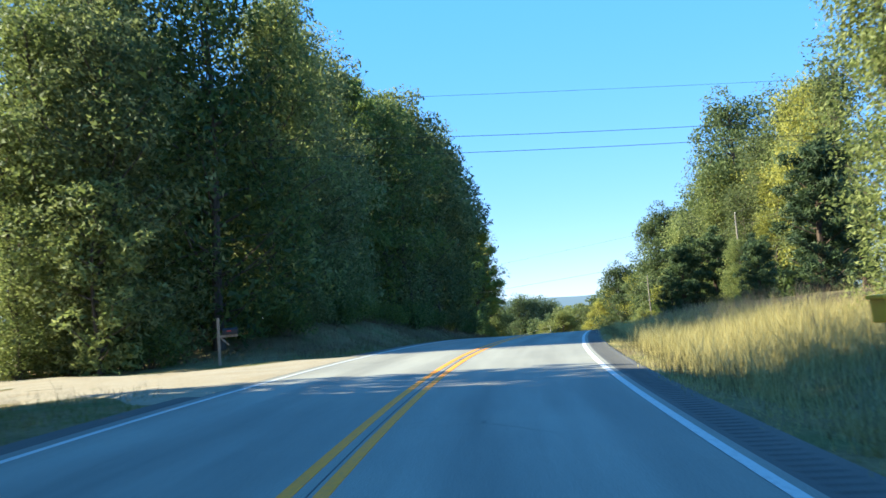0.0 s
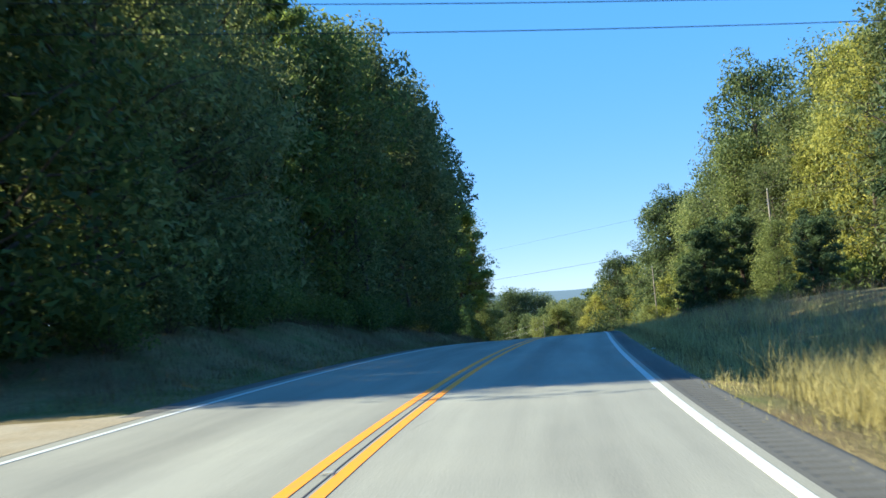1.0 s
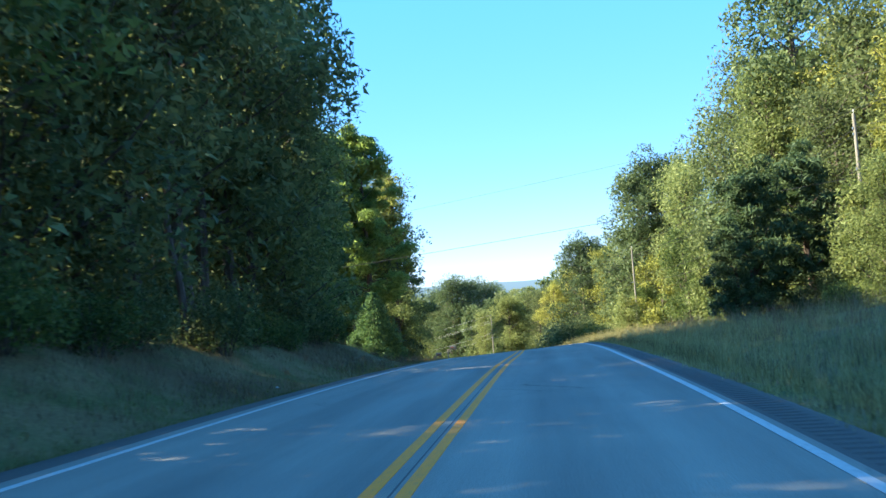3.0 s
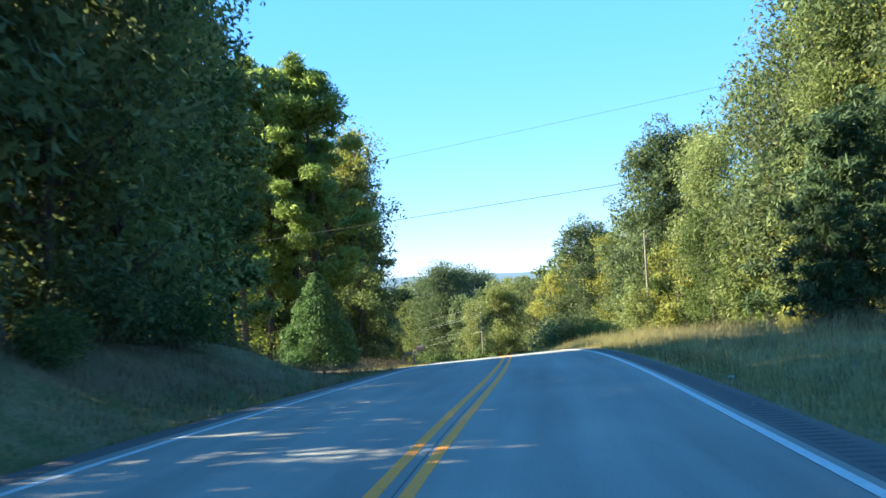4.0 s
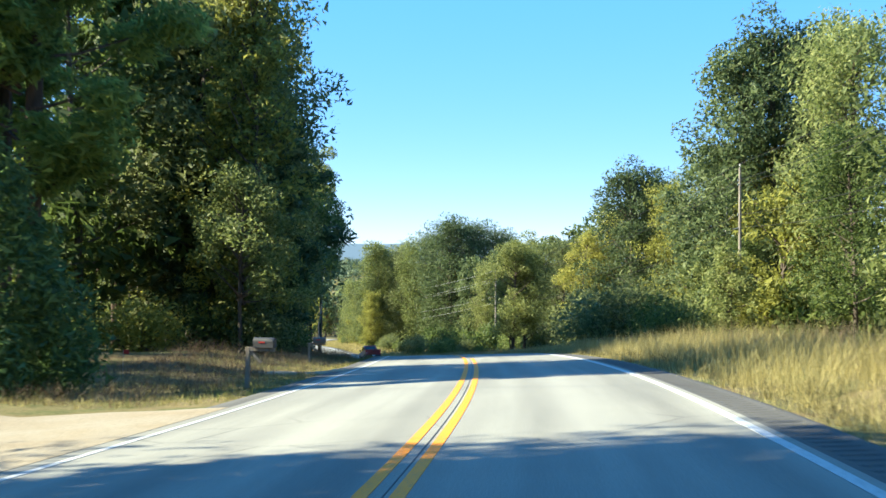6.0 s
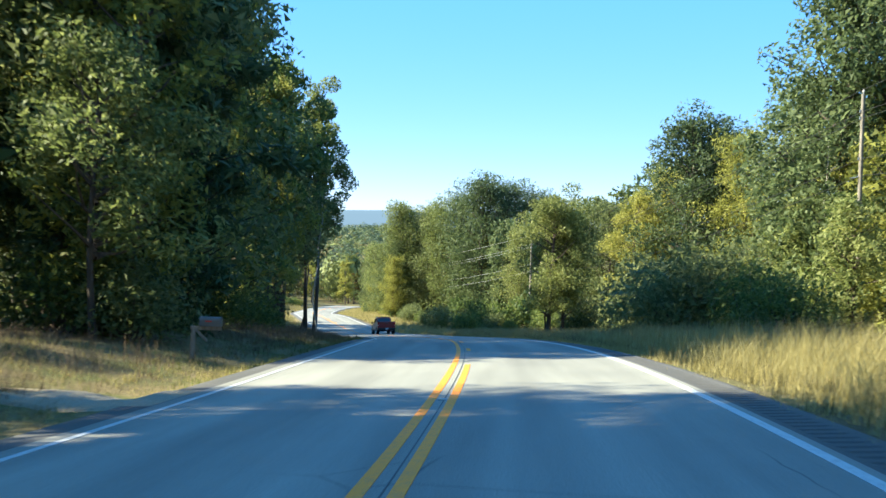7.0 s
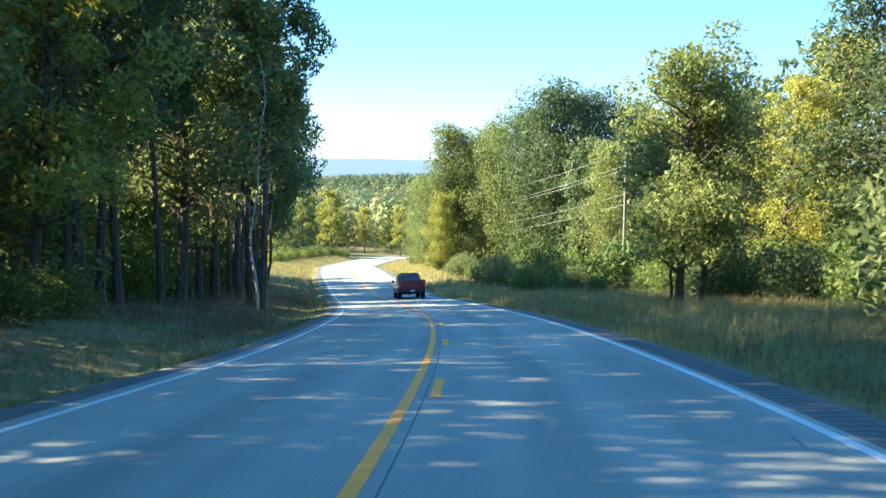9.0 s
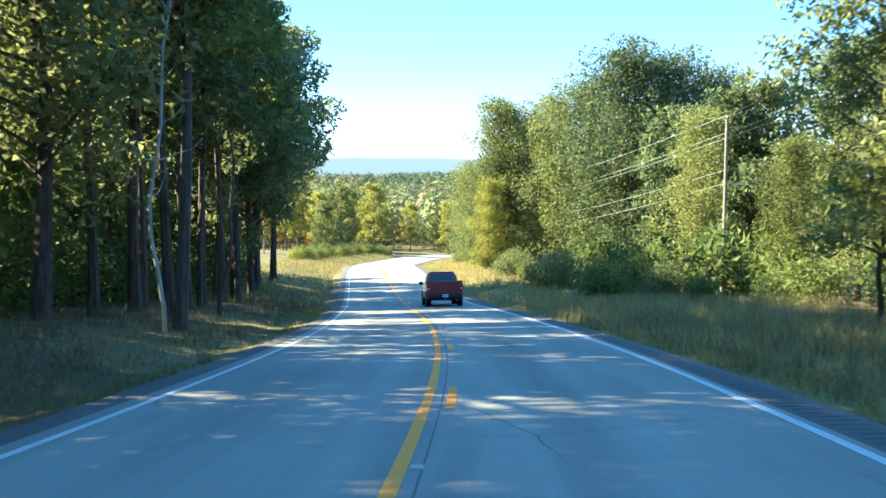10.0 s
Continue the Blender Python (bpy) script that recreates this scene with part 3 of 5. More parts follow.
KINDS = {
    "oak": (broadleaf(11, 18, 3.9, 0.10, 10500, 0.235, LEAF_GREEN, BARK, 44, 0.22), "tall broad-leaved tree with dense dark green leaves", "tree"),
    "oak3": (broadleaf(19, 18, 3.5, 0.18, 10000, 0.235, LEAF_GREEN, BARK, 42, 0.2), "tall green broad-leaved tree with a ragged crown", "tree"),
    "oak2": (broadleaf(12, 18, 3.6, 0.26, 9800, 0.235, LEAF_OLIVE, BARK, 40, 0.22), "tall olive green broad-leaved tree in early autumn", "tree"),
    "tulip": (broadleaf(13, 18, 2.9, 0.16, 12500, 0.19, LEAF_YELLOW, BARK, 40, 0.2), "tall slender tree with yellowing autumn leaves", "tree"),
    "maple": (broadleaf(14, 18, 3.6, 0.10, 12500, 0.20, LEAF_OLIVE, BARK, 50, 0.17), "olive green tree leafy almost to the ground", "tree"),
    "lime": (broadleaf(18, 18, 3.4, 0.10, 13000, 0.19, LEAF_LIME, BARK, 52, 0.17), "sunlit light green tree leafy almost to the ground", "tree"),
    "grey": (broadleaf(15, 18, 4.2, 0.10, 23000, 0.20, LEAF_GREY, BARK, 70, 0.26, 0.0), "spreading oak with grey-green leaves and a broken outline", "tree"),
    "grey_tall": (broadleaf(29, 18, 3.3, 0.14, 17000, 0.20, LEAF_GREY, BARK, 60, 0.24, 0.1), "tall grey-green oak with a rounded broken crown", "tree"),
    "bright": (broadleaf(65, 18, 3.4, 0.04, 17000, 0.19, LEAF_BACKLIT, BARK, 60, 0.15), "tree with bright yellow-green backlit leaves", "tree"),
    "pale": (broadleaf(70, 18, 3.2, 0.06, 21000, 0.18, LEAF_PALE, BARK, 60, 0.16), "pale yellow-green sunlit tree with small leaves", "tree"),
    "slender": (broadleaf(66, 18, 1.55, 0.08, 9500, 0.17, LEAF_YELLOW, BARK, 56, 0.13), "slender tall tree with a yellowing top beside the wood", "tree"),
    "twin": (broadleaf(67, 12.3, 2.4, 0.20, 15000, 0.15, LEAF_PALE, BARK, 46, 0.17), "lime green tree with a dark forked lower trunk", "tree"),
    "rust": (broadleaf(16, 18, 3.0, 0.2, 9500, 0.23, LEAF_RUST, BARK, 34, 0.13), "tree turning rust and gold in autumn", "tree"),
    "young": (broadleaf(17, 9, 2.2, 0.05, 5500, 0.22, LEAF_YELLOW, BARK, 28, 0.10), "young yellow-green tree leafy to the ground", "tree"),
    "sapling": (broadleaf(27, 9, 2.0, 0.08, 5500, 0.21, LEAF_LIME, BARK, 28, 0.09), "light green sapling tree at the edge of the wood", "tree"),
    "fine_maple": (broadleaf(62, 18, 3.5, 0.04, 17000, 0.20, LEAF_OLIVE, BARK, 52, 0.17), "olive green tree with small leaves down to the ground", "tree"),
    "gold": (broadleaf(68, 18, 3.3, 0.05, 21000, 0.185, LEAF_YELLOW, BARK, 70, 0.17), "yellow-green sunlit tree leafy down to the verge", "tree"),
    "fine_lime": (broadleaf(63, 18, 3.3, 0.05, 21000, 0.185, LEAF_LIME, BARK, 70, 0.17), "light green sunlit tree with small leaves", "tree"),
    "tall": (broadleaf(61, 18, 2.8, 0.45, 7500, 0.27, LEAF_OLIVE, BARK, 34, 0.20), "tall tree with a bare dark lower trunk and thin olive crown", "tree"),
    "tall2": (broadleaf(64, 18, 2.5, 0.52, 6500, 0.26, LEAF_GREEN, BARK, 32, 0.17), "slender tree with a bare dark stem and green crown", "tree"),
    "tall_gold": (broadleaf(69, 18, 1.8, 0.46, 13000, 0.16, LEAF_PALE, BARK, 40, 0.14), "slender tree with a bare stem and yellowing crown", "tree"),
    "far_oak": (broadleaf(51, 18, 3.9, 0.12, 3700, 0.46, LEAF_GREEN, BARK, 34, 0.22), "tall green broad-leaved tree deep in the wood", "tree"),
    "far_lime": (broadleaf(52, 18, 3.5, 0.14, 4600, 0.40, LEAF_LIME, BARK, 34, 0.2), "light green tree deep in the wood", "tree"),
    "far_olive": (broadleaf(53, 18, 3.7, 0.2, 3900, 0.45, LEAF_OLIVE, BARK, 34, 0.2), "olive green tree deep in the wood", "tree"),
    "far_tulip": (broadleaf(54, 18, 3.0, 0.2, 4600, 0.39, LEAF_YELLOW, BARK, 34, 0.2), "yellowing tree deep in the wood", "tree"),
    "far_grey": (broadleaf(55, 18, 4.2, 0.2, 3900, 0.46, LEAF_GREY, BARK, 36, 0.2), "grey-green oak deep in the wood", "tree"),
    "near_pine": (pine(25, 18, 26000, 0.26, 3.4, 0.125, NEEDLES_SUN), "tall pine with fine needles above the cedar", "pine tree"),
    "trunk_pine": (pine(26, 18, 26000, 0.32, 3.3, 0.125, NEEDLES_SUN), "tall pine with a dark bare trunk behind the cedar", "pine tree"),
    "dogwood": (broadleaf(28, 9, 2.5, 0.36, 11000, 0.15, LEAF_LIME, BARK, 36, 0.10), "small spreading tree with pale sunlit top leaves", "tree"),
    "pine": (pine(21, 18, 7000, 0.48, 3.2, 0.23), "tall pine with a bare trunk and dark needles", "pine tree"),
    "pine2": (pine(22, 18, 10500, 0.22, 3.0, 0.18), "dark pine with tufted limbs on most of its trunk", "pine tree"),
    "fir": (pine(23, 9, 11000, 0.04, 2.5, 0.14, NEEDLES_DARK), "young dark green pine leafy down to the grass", "pine tree"),
    "cedar": (cedar(24, 6.0, 4.8, 17000, 0.11), "bushy cone-shaped green cedar beside the drive", "cedar tree"),
    "bush": (bush(31, 2.6, 3.4, 2700, 0.145, LEAF_GREEN), "dense green roadside bush with small leaves", "bush"),
    "bush2": (bush(32, 2.0, 2.8, 3200, 0.13, LEAF_YELLOW), "low yellow-green roadside bush", "bush"),
    "far_thicket": (bush(35, 4.6, 5.5, 1150, 0.44, LEAF_GREEN), "dark green undergrowth inside the wood", "bush"),
    "thicket": (bush(33, 3.6, 4.6, 4200, 0.165, LEAF_OLIVE), "tall olive thicket at the forest edge", "bush"),
}
HEIGHT = {"young": 9.0, "sapling": 9.0, "dogwood": 9.0, "twin": 12.3, "fir": 9.0, "cedar": 6.0, "bush": 2.6, "bush2": 2.0, "thicket": 3.6, "shrub": 5.2, "far_thicket": 4.6}


def lat_xy(s, lat):
    x, y, z = on_road(s, lat)
    return float(x), float(y)


def open_light(s, lat):
    """True in the clearings at the drives, which run towards the sun."""
    u = s - 0.03 * abs(lat)
    return lat > -31 and 17.3 < u < 34.5 or -56 < lat < -19 and 23 < s < 45 or lat > -52 and 126 < u < 165.5


TOP_LEFT = ([-40, 60, 100, 112, 150, 172, 190, 200, 214, 225, 262], [20, 20.5, 22, 20, 16, 17, 16, 12, 9.5, 6.8, 6.5])
TOP_RIGHT = ([-40, 50, 60, 80, 100, 120, 140, 165, 180, 196, 206, 225, 236, 246, 255, 264, 290, 310, 345, 400], [10, 10, 16, 21, 26.5, 30, 28, 22, 20, 18, 11, 9, 8, 7, 3, 0, -2, -2, -6, -10])


def row(a, b, step, lat, jitter, names, weights, part_lo=0.85, part_hi=1.05, seed=0, tall=True):
    """A row of plants along the road. Tall ones reach a share of the wood's own skyline; low ones are scaled by the share."""
    r = np.random.default_rng(seed)
    out = []
    s = a
    while s < b:
        l = lat + r.normal() * jitter
        if abs(l) < 8.0:
            l = math.copysign(8.0, l)
        share, name, turn = part_lo + (part_hi - part_lo) * r.random(), str(r.choice(names, p=weights)), r.random() * 6.28
        if not (l < 0 and open_light(s, l)):
            x, y = lat_xy(s, l)
            if tall:
                top = np.interp(s, *(TOP_LEFT if l < 0 else TOP_RIGHT))
                share *= max(6.0, top - gz(x, y)) / HEIGHT.get(name, 18.0)
            out.append((x, y, name, share, turn))
        s += step * (0.7 + 0.6 * r.random())
    return out


DARK = (["oak", "oak3", "oak2", "pine", "pine2", "maple"], [0.22, 0.18, 0.14, 0.18, 0.18, 0.1])
BACK = (["far_oak", "far_olive", "pine", "oak3"], [0.35, 0.3, 0.2, 0.15])
EDGE = (["lime", "maple", "young", "sapling", "fir", "oak3"], [0.22, 0.2, 0.2, 0.2, 0.1, 0.08])
SUNNY = (["tulip", "lime", "maple", "gold", "grey"], [0.24, 0.26, 0.16, 0.18, 0.16])
DEEP = (["far_oak", "far_lime", "far_olive", "far_tulip", "far_grey"], [0.2, 0.25, 0.25, 0.15, 0.15])
LEAFY = (["fine_maple", "oak", "fine_lime", "maple"], [0.35, 0.3, 0.15, 0.2])
# Seeds 80, 81 (unseen), 82 and 84: rows added to shade the road
left = row(-8, 22, 4.0, -11.0, 0.8, *DARK, 0.8, 1.0, seed=1) + row(42.5, 62, 3.7, -11.4, 0.6, *LEAFY, 0.85, 1.0, seed=61) + row(62, 87, 3.7, -11.7, 0.6, ["oak", "oak3", "maple", "pine2"], [0.35, 0.25, 0.25, 0.15], 0.8, 1.0, seed=62) + row(88, 111, 3.7, -12.0, 0.6, ["oak2", "maple", "fine_lime", "oak3"], [0.3, 0.3, 0.2, 0.2], 0.85, 1.05, seed=63) + row(112, 125, 3.2, -15.8, 0.4, ["oak2", "maple", "fine_lime"], [0.35, 0.35, 0.3], 0.98, 1.12, 48) + row(114, 126, 3.0, -12.9, 0.3, ["pine2", "oak3"], [0.6, 0.4], 0.62, 0.8, 49) + row(113, 126, 4.6, -17, 0.5, *DARK, 0.75, 0.95, 66) + row(-8, 18, 6.0, -16.5, 1.5, *BACK, 0.9, 1.08, 2) + row(50, 85, 6.0, -16.5, 1.5, *BACK, 0.80, 0.94, 65) + row(86, 111, 5.0, -17.0, 1.0, *BACK, 0.74, 0.86, 68) + row(50, 84, 8, -26, 2, *DEEP, 0.6, 0.78, 44) + row(-26, 20, 5, -14.5, 0.8, ["far_oak", "far_olive"], [0.6, 0.4], 1.0, 1.12, 80) + row(-26, 18, 5, -19.5, 0.8, ["far_oak", "far_olive"], [0.6, 0.4], 1.0, 1.12, 81) + row(46, 85, 6, -20.5, 0.8, ["far_oak", "far_olive"], [0.6, 0.4], 0.72, 0.84, 82) + row(86, 112, 6, -22, 0.8, ["far_oak", "far_olive"], [0.6, 0.4], 0.64, 0.74, 84) + row(-8, 30, 8, -25, 2.5, *DARK, 0.9, 1.0, 3)
# Seed 91: low row added inside the wood to shade its undergrowth
left += row(160, 204, 4.4, -13.6, 0.5, *DARK, 0.8, 1.0, 4) + row(205, 221, 3.6, -12.2, 0.5, ["tall", "tall2", "oak2"], [0.4, 0.3, 0.3], 0.85, 1.0, 90) + row(222, 282, 3.6, -10.6, 0.5, ["tall", "tall2", "oak2"], [0.46, 0.36, 0.18], 0.85, 1.08, 40) + row(203, 290, 11, -27, 1.5, *DEEP, 0.9, 1.1, 67) + row(160, 275, 9, -18.5, 1.5, *BACK, 0.85, 1.0, 5) + row(207, 292, 5, -22.5, 0.8, ["far_oak", "far_olive"], [0.6, 0.4], 0.5, 0.62, 91)
left += row(45, 84, 12, -34, 2, *DEEP, 0.6, 0.8, 41) + row(176, 206, 11, -47, 3, *DEEP, 0.6, 0.8, 43)
left += row(118, 182, 6, -58, 1.5, ["far_olive", "far_lime", "far_oak"], [0.4, 0.3, 0.3], 0.7, 0.9, 83)
use(KINDS, left, "trees of the west wood")
right = row(10, 44, 7, 20, 1.5, *EDGE, 0.6, 0.95, 7) + row(116, 150, 6.0, 25, 1.2, *SUNNY, 0.5, 0.85, 8) + row(150, 205, 6.5, 25.5, 1.0, *EDGE, 0.35, 0.6, 9) + row(205, 238, 6.0, 20.5, 1.0, *EDGE, 0.3, 0.5, 31)
right += row(304, 345, 5.0, 12.5, 1.0, *SUNNY, 0.6, 1.0, 10) + row(116, 250, 6.5, 31, 1.6, *SUNNY, 0.85, 1.03, 11) + row(250, 380, 8, 24, 2.5, *DEEP, 0.9, 1.05, 12)
use(KINDS, right, "trees of the east wood")
LOW = (["bush", "bush2", "thicket", "young"], [0.42, 0.2, 0.28, 0.1])
use(KINDS, row(45, 111, 4.2, -9.4, 0.4, ["bush", "thicket"], [0.6, 0.4], 0.5, 0.9, 20, False) + row(60, 112, 4.5, -12.5, 0.5, ["thicket"], [1.0], 0.8, 1.2, 70, False) + row(112, 125, 3.6, -12.6, 0.4, ["bush", "thicket"], [0.6, 0.4], 0.6, 1.0, 71, False) + row(166, 205, 4.5, -10.4, 0.5, ["bush"], [1.0], 0.5, 0.9, 21, False), "bushes of the west wood")
use(KINDS, row(26, 42, 4, 16.5, 0.8, *LOW, 0.6, 1.0, 22, False) + row(110, 150, 4, 19, 0.9, *LOW, 0.6, 1.1, 23, False) + row(150, 205, 4, 21.5, 0.8, *LOW, 0.6, 1.0, 24, False)
    + row(177, 204, 3.2, 13.6, 0.6, ["bush", "thicket"], [0.5, 0.5], 1.1, 1.6, 72, False) + row(205, 240, 4, 16, 0.8, *LOW, 0.6, 1.0, 26, False) + row(240, 268, 3.6, 15, 1.5, *LOW, 0.6, 1.1, 27, False) + row(268, 340, 3.2, 12.0, 0.7, *LOW, 0.45, 0.9, 25, False), "bushes of the east wood")
use(KINDS, row(116, 250, 4.5, 27, 1.2, ["far_thicket"], [1.0], 0.7, 1.1, 28, False) + row(236, 345, 4.5, 19, 1.5, ["far_thicket"], [1.0], 0.6, 0.9, 29, False), "undergrowth of the east wood")
use(KINDS, row(40, 125, 5, -21, 1.5, ["far_thicket"], [1.0], 0.6, 1.0, 45, False) + row(172, 275, 6, -22, 1.5, ["far_thicket"], [1.0], 0.6, 0.9, 46, False) + row(205, 284, 3.8, -15, 0.8, ["bush"], [1.0], 1.1, 1.6, 49, False) + row(118, 182, 4, -55, 1, ["far_thicket"], [1.0], 0.8, 1.2, 47, False), "undergrowth of the west wood")
# single trees that stand out
use(KINDS, [(23.7, 62.5, "fir", 1.08, 1.0), (12.3, 25.8, "fine_lime", 0.56, 2.0), (27.0, 70.5, "fir", 1.0, 2.6), (29.0, 121.0, "fir", 1.1, 0.6), (33.6, 123.5, "fir", 1.25, 1.6), (31.4, 126.0, "fir", 1.0, 2.6), (26.6, 118.0, "fir", 0.7, 4.6), (36, 263, "far_olive", 0.95, 0.4), (40.5, 271, "far_lime", 1.1, 1.4), (33.5, 282, "far_olive", 1.0, 2.4), (45, 259, "far_grey", 1.2, 3.4), (31, 281, "far_grey", 0.9, 4.4), (36, 255, "maple", 0.9, 2.8), (31.5, 76, "fir", 0.9, 3.0), (27, 86, "fir", 0.6, 0.4), (29, 93, "fir", 0.7, 2.2),
            (5.3, 141.6, "cedar", 1.0, 0.5), (7.6, 163.4, "dogwood", 0.88, 1.1), (8.2, 164.6, "thicket", 0.7, 2.4), (6.2, 165.2, "bush", 1.0, 0.2), (-12.8, 37.6, "sapling", 0.85, 0.3), (-16.0, 38.4, "fine_lime", 0.6, 0.9), (-13.5, 42.5, "fine_maple", 1.0, 2.3), (-16.8, 46, "fine_lime", 1.05, 4.3), (-14.5, 40.0, "fine_lime", 0.9, 1.4),
            (-12.4, 39.8, "fine_maple", 0.8, 0.7), (-11.5, 39.6, "bush", 0.8, 0.4), (-14.0, 39.2, "thicket", 0.6, 1.4), (-16.8, 39.8, "bush", 0.9, 2.4), (-19.4, 40.4, "bush2", 0.9, 3.4), (-21.8, 41.0, "thicket", 0.7, 4.4), (-24.8, 42.2, "bush", 0.9, 5.4), (-27.6, 43.0, "thicket", 0.7, 0.9), (-28, 55, "oak2", 1.1, 2.2), (-22, 60, "oak3", 1.1, 3.0),
            (-8.5, 158, "bright", 0.62, 0.4), (-5.2, 161.5, "bright", 0.62, 1.9), (-12.5, 155.5, "bright", 0.45, 2.5), (-2.0, 165.5, "bright", 0.6, 0.6), (-7.5, 167, "bright", 0.65, 1.6), (1.6, 174, "fine_maple", 1.0, 2.6), (0.5, 160.5, "bush2", 1.3, 3.6), (-3.5, 158.5, "bush2", 1.4, 4.6), (-6.2, 155.5, "bush2", 1.3, 5.6), (3.6, 161.5, "bush2", 1.2, 0.9), (-3, 175, "pine2", 1.0, 3.3), (4.9, 145.0, "near_pine", 1.12, 0.3), (0.5, 144.6, "trunk_pine", 1.12, 1.3), (2.2, 146.2, "trunk_pine", 1.12, 2.9), (3.6, 146.8, "near_pine", 1.08, 4.9), (-2.4, 150.0, "bright", 0.95, 3.7), (-0.9, 146.6, "bright", 0.85, 1.2), (-5.6, 152.6, "bright", 0.75, 0.9), (33.4, 113.5, "lime", 0.5, 0.3), (34.4, 117.2, "sapling", 0.9, 1.3), (36.2, 184.0, "sapling", 0.8, 2.3), (37.4, 187.2, "young", 0.75, 3.3), (7.9, 165.6, "slender", 1.18, 2.3), (6.2, 166.8, "slender", 1.05, 5.3), (4.8, 174, "pine2", 1.15, 0.5), (2.2, 172.8, "pine2", 1.2, 1.5), (-0.6, 173.2, "pine2", 1.15, 2.5), (4.6, 168.4, "fir", 1.1, 4.0), (7.3, 169.2, "fir", 1.2, 2.0), (6.4, 171.5, "fir", 1.5, 5.0), (3.4, 173.5, "pine2", 0.95, 1.0),
            (6.6, 181.0, "slender", 1.2, 0.7),
            (4.8, 201.0, "tulip", 0.92, 1.7), (*lat_xy(240, -10.0), "tall2", 0.85, 3.7), (*lat_xy(251, -9.8), "tall", 0.8, 5.1), (25.5, 219.4, "twin", 1.0, 1.2), (26.7, 220.9, "twin", 0.9, 4.2), (36.4, 248.0, "tulip", 0.9, 0.2),
            (12.4, 321.0, "fine_maple", 1.05, 1.6), (1.5, 344.0, "lime", 0.82, 3.6), (34, 262, "lime", 0.95, 0.2), ], "trees that stand out")
# the skyline: place, kind, height of the top over the first camera's ground, turn
CROWNS = [(6.0, 222.0, "tall_gold", 10.6, 0.7), (5.0, 223.8, "tall_gold", 9.2, 4.7), (45.7, 150.0, "grey_tall", 31.5, 0.8), (46.9, 205.0, "grey_tall", 20.9, 0.8), (50.4, 206.5, "grey_tall", 20.2, 2.9), (43.9, 206.5, "grey_tall", 18.6, 5.1), (42.0, 240.0, "grey_tall", 11.3, 1.4), (45.8, 241.5, "grey_tall", 10.2, 3.9),
          (47.5, 130.0, "tulip", 28.4, 0.6), (51.5, 133.0, "tulip", 27.0, 3.6), (44.0, 126.0, "lime", 21.0, 1.1), (46.5, 165.0, "maple", 23.5, 2.2), (50.0, 161.0, "lime", 26.0, 4.2), (45.5, 173.0, "lime", 21.0, 0.2), (42.5, 155.5, "maple", 24.5, 1.9), (40.5, 146.0, "lime", 21.0, 3.1),
          (22.8, 297.0, "grey", 6.5, 0.4), (26.2, 298.5, "grey", 5.9, 1.4), (30.0, 301.0, "grey", 4.7, 2.0), (19.8, 302.0, "grey", 3.9, 4.6), (33.8, 305.0, "grey", 3.0, 3.0), (8.6, 311.0, "pale", 2.6, 2.6), (14.0, 309.0, "fine_maple", 2.0, 4.0), (16.6, 305.5, "fine_lime", 2.9, 1.0), (11.2, 315.0, "fine_lime", 1.6, 0.6), (26.4, 271.0, "pale", -1.2, 2.2), (28.4, 247.5, "pale", -4.3, 0.4)]
use(KINDS, [(x, y, k, (top - gz(x, y)) / 18.0, turn) for x, y, k, top, turn in CROWNS], "trees that stand out")


# ---------------------------------------------------------------- distance
def far_woods(name, seed, count, y0, y1, sprays, size, mat, spread):
    """Distant woods: many crowns in one mesh, each a heap of sprays of its own."""
    r = np.random.default_rng(seed)
    y = y0 + (y1 - y0) * r.random(count)
    x = 20 - (y - 190) * (0.02 + 0.36 * r.random(count)) + r.normal(size=count) * 8
    s, lat = station(x, y)
    keep = (np.abs(lat) > 10) | (y > 425)
    x, y = x[keep], y[keep]
    z = ground_z(x, y)
    n = len(x)
    h = spread * (0.75 + 0.6 * r.random(n))
    c = np.stack([x, y, z + h * 0.75], 1)
    d = r.normal(size=(n, sprays, 3))
    d /= np.linalg.norm(d, axis=2)[..., None]
    knob = 1 + 0.22 * np.sin(d[..., :1] * 5 + x[:, None, None]) * np.sin(d[..., 2:] * 6 + y[:, None, None])
    p = (c[:, None] + d * (h[:, None, None] * np.array([0.50, 0.50, 0.72])) * knob * (0.86 + 0.16 * r.random((n, sprays, 1)))).reshape(-1, 3)
    out = d.reshape(-1, 1, 3)
    a = r.normal(size=(len(p), 3, 3))
    a = (a - out * (a * out).sum(-1, keepdims=True) * 0.9) * size
    return tagged(new(name, leaf_mesh(name, p[:, None] + a, mat)), "distant autumn woods of green and gold crowns", "woods", kind="stuff")


r_ = np.random.default_rng(77)
beyond = []
for k in range(84):
    y_ = 385 + 120 * ((k + r_.random()) / 84)
    x_ = 20 - (y_ - 190) * (0.03 + 0.33 * r_.random())
    if abs(float(station(np.array([x_]), np.array([y_]))[1][0])) > 10.5:
        beyond.append((x_, y_, str(r_.choice(["far_lime", "far_tulip", "far_olive", "far_oak", "rust", "far_grey"], p=[0.30, 0.28, 0.10, 0.06, 0.20, 0.06])), 0.68 + 0.34 * r_.random(), 6.28 * r_.random()))
beyond += [(lat_xy(v, 11.5)[0], lat_xy(v, 11.5)[1], "bush2" if v % 4 else "bush", 1.2, v) for v in range(345, 420, 6)] + [(lat_xy(v, -12)[0], lat_xy(v, -12)[1], "bush2" if v % 4 else "bush", 1.0, v) for v in range(330, 420, 6)]
use(KINDS, beyond, "trees beyond the bend")
far_woods("far_woods", 3, 330, 500, 1000, 330, 0.72, FAR_HAZE_GREEN, 12.0)
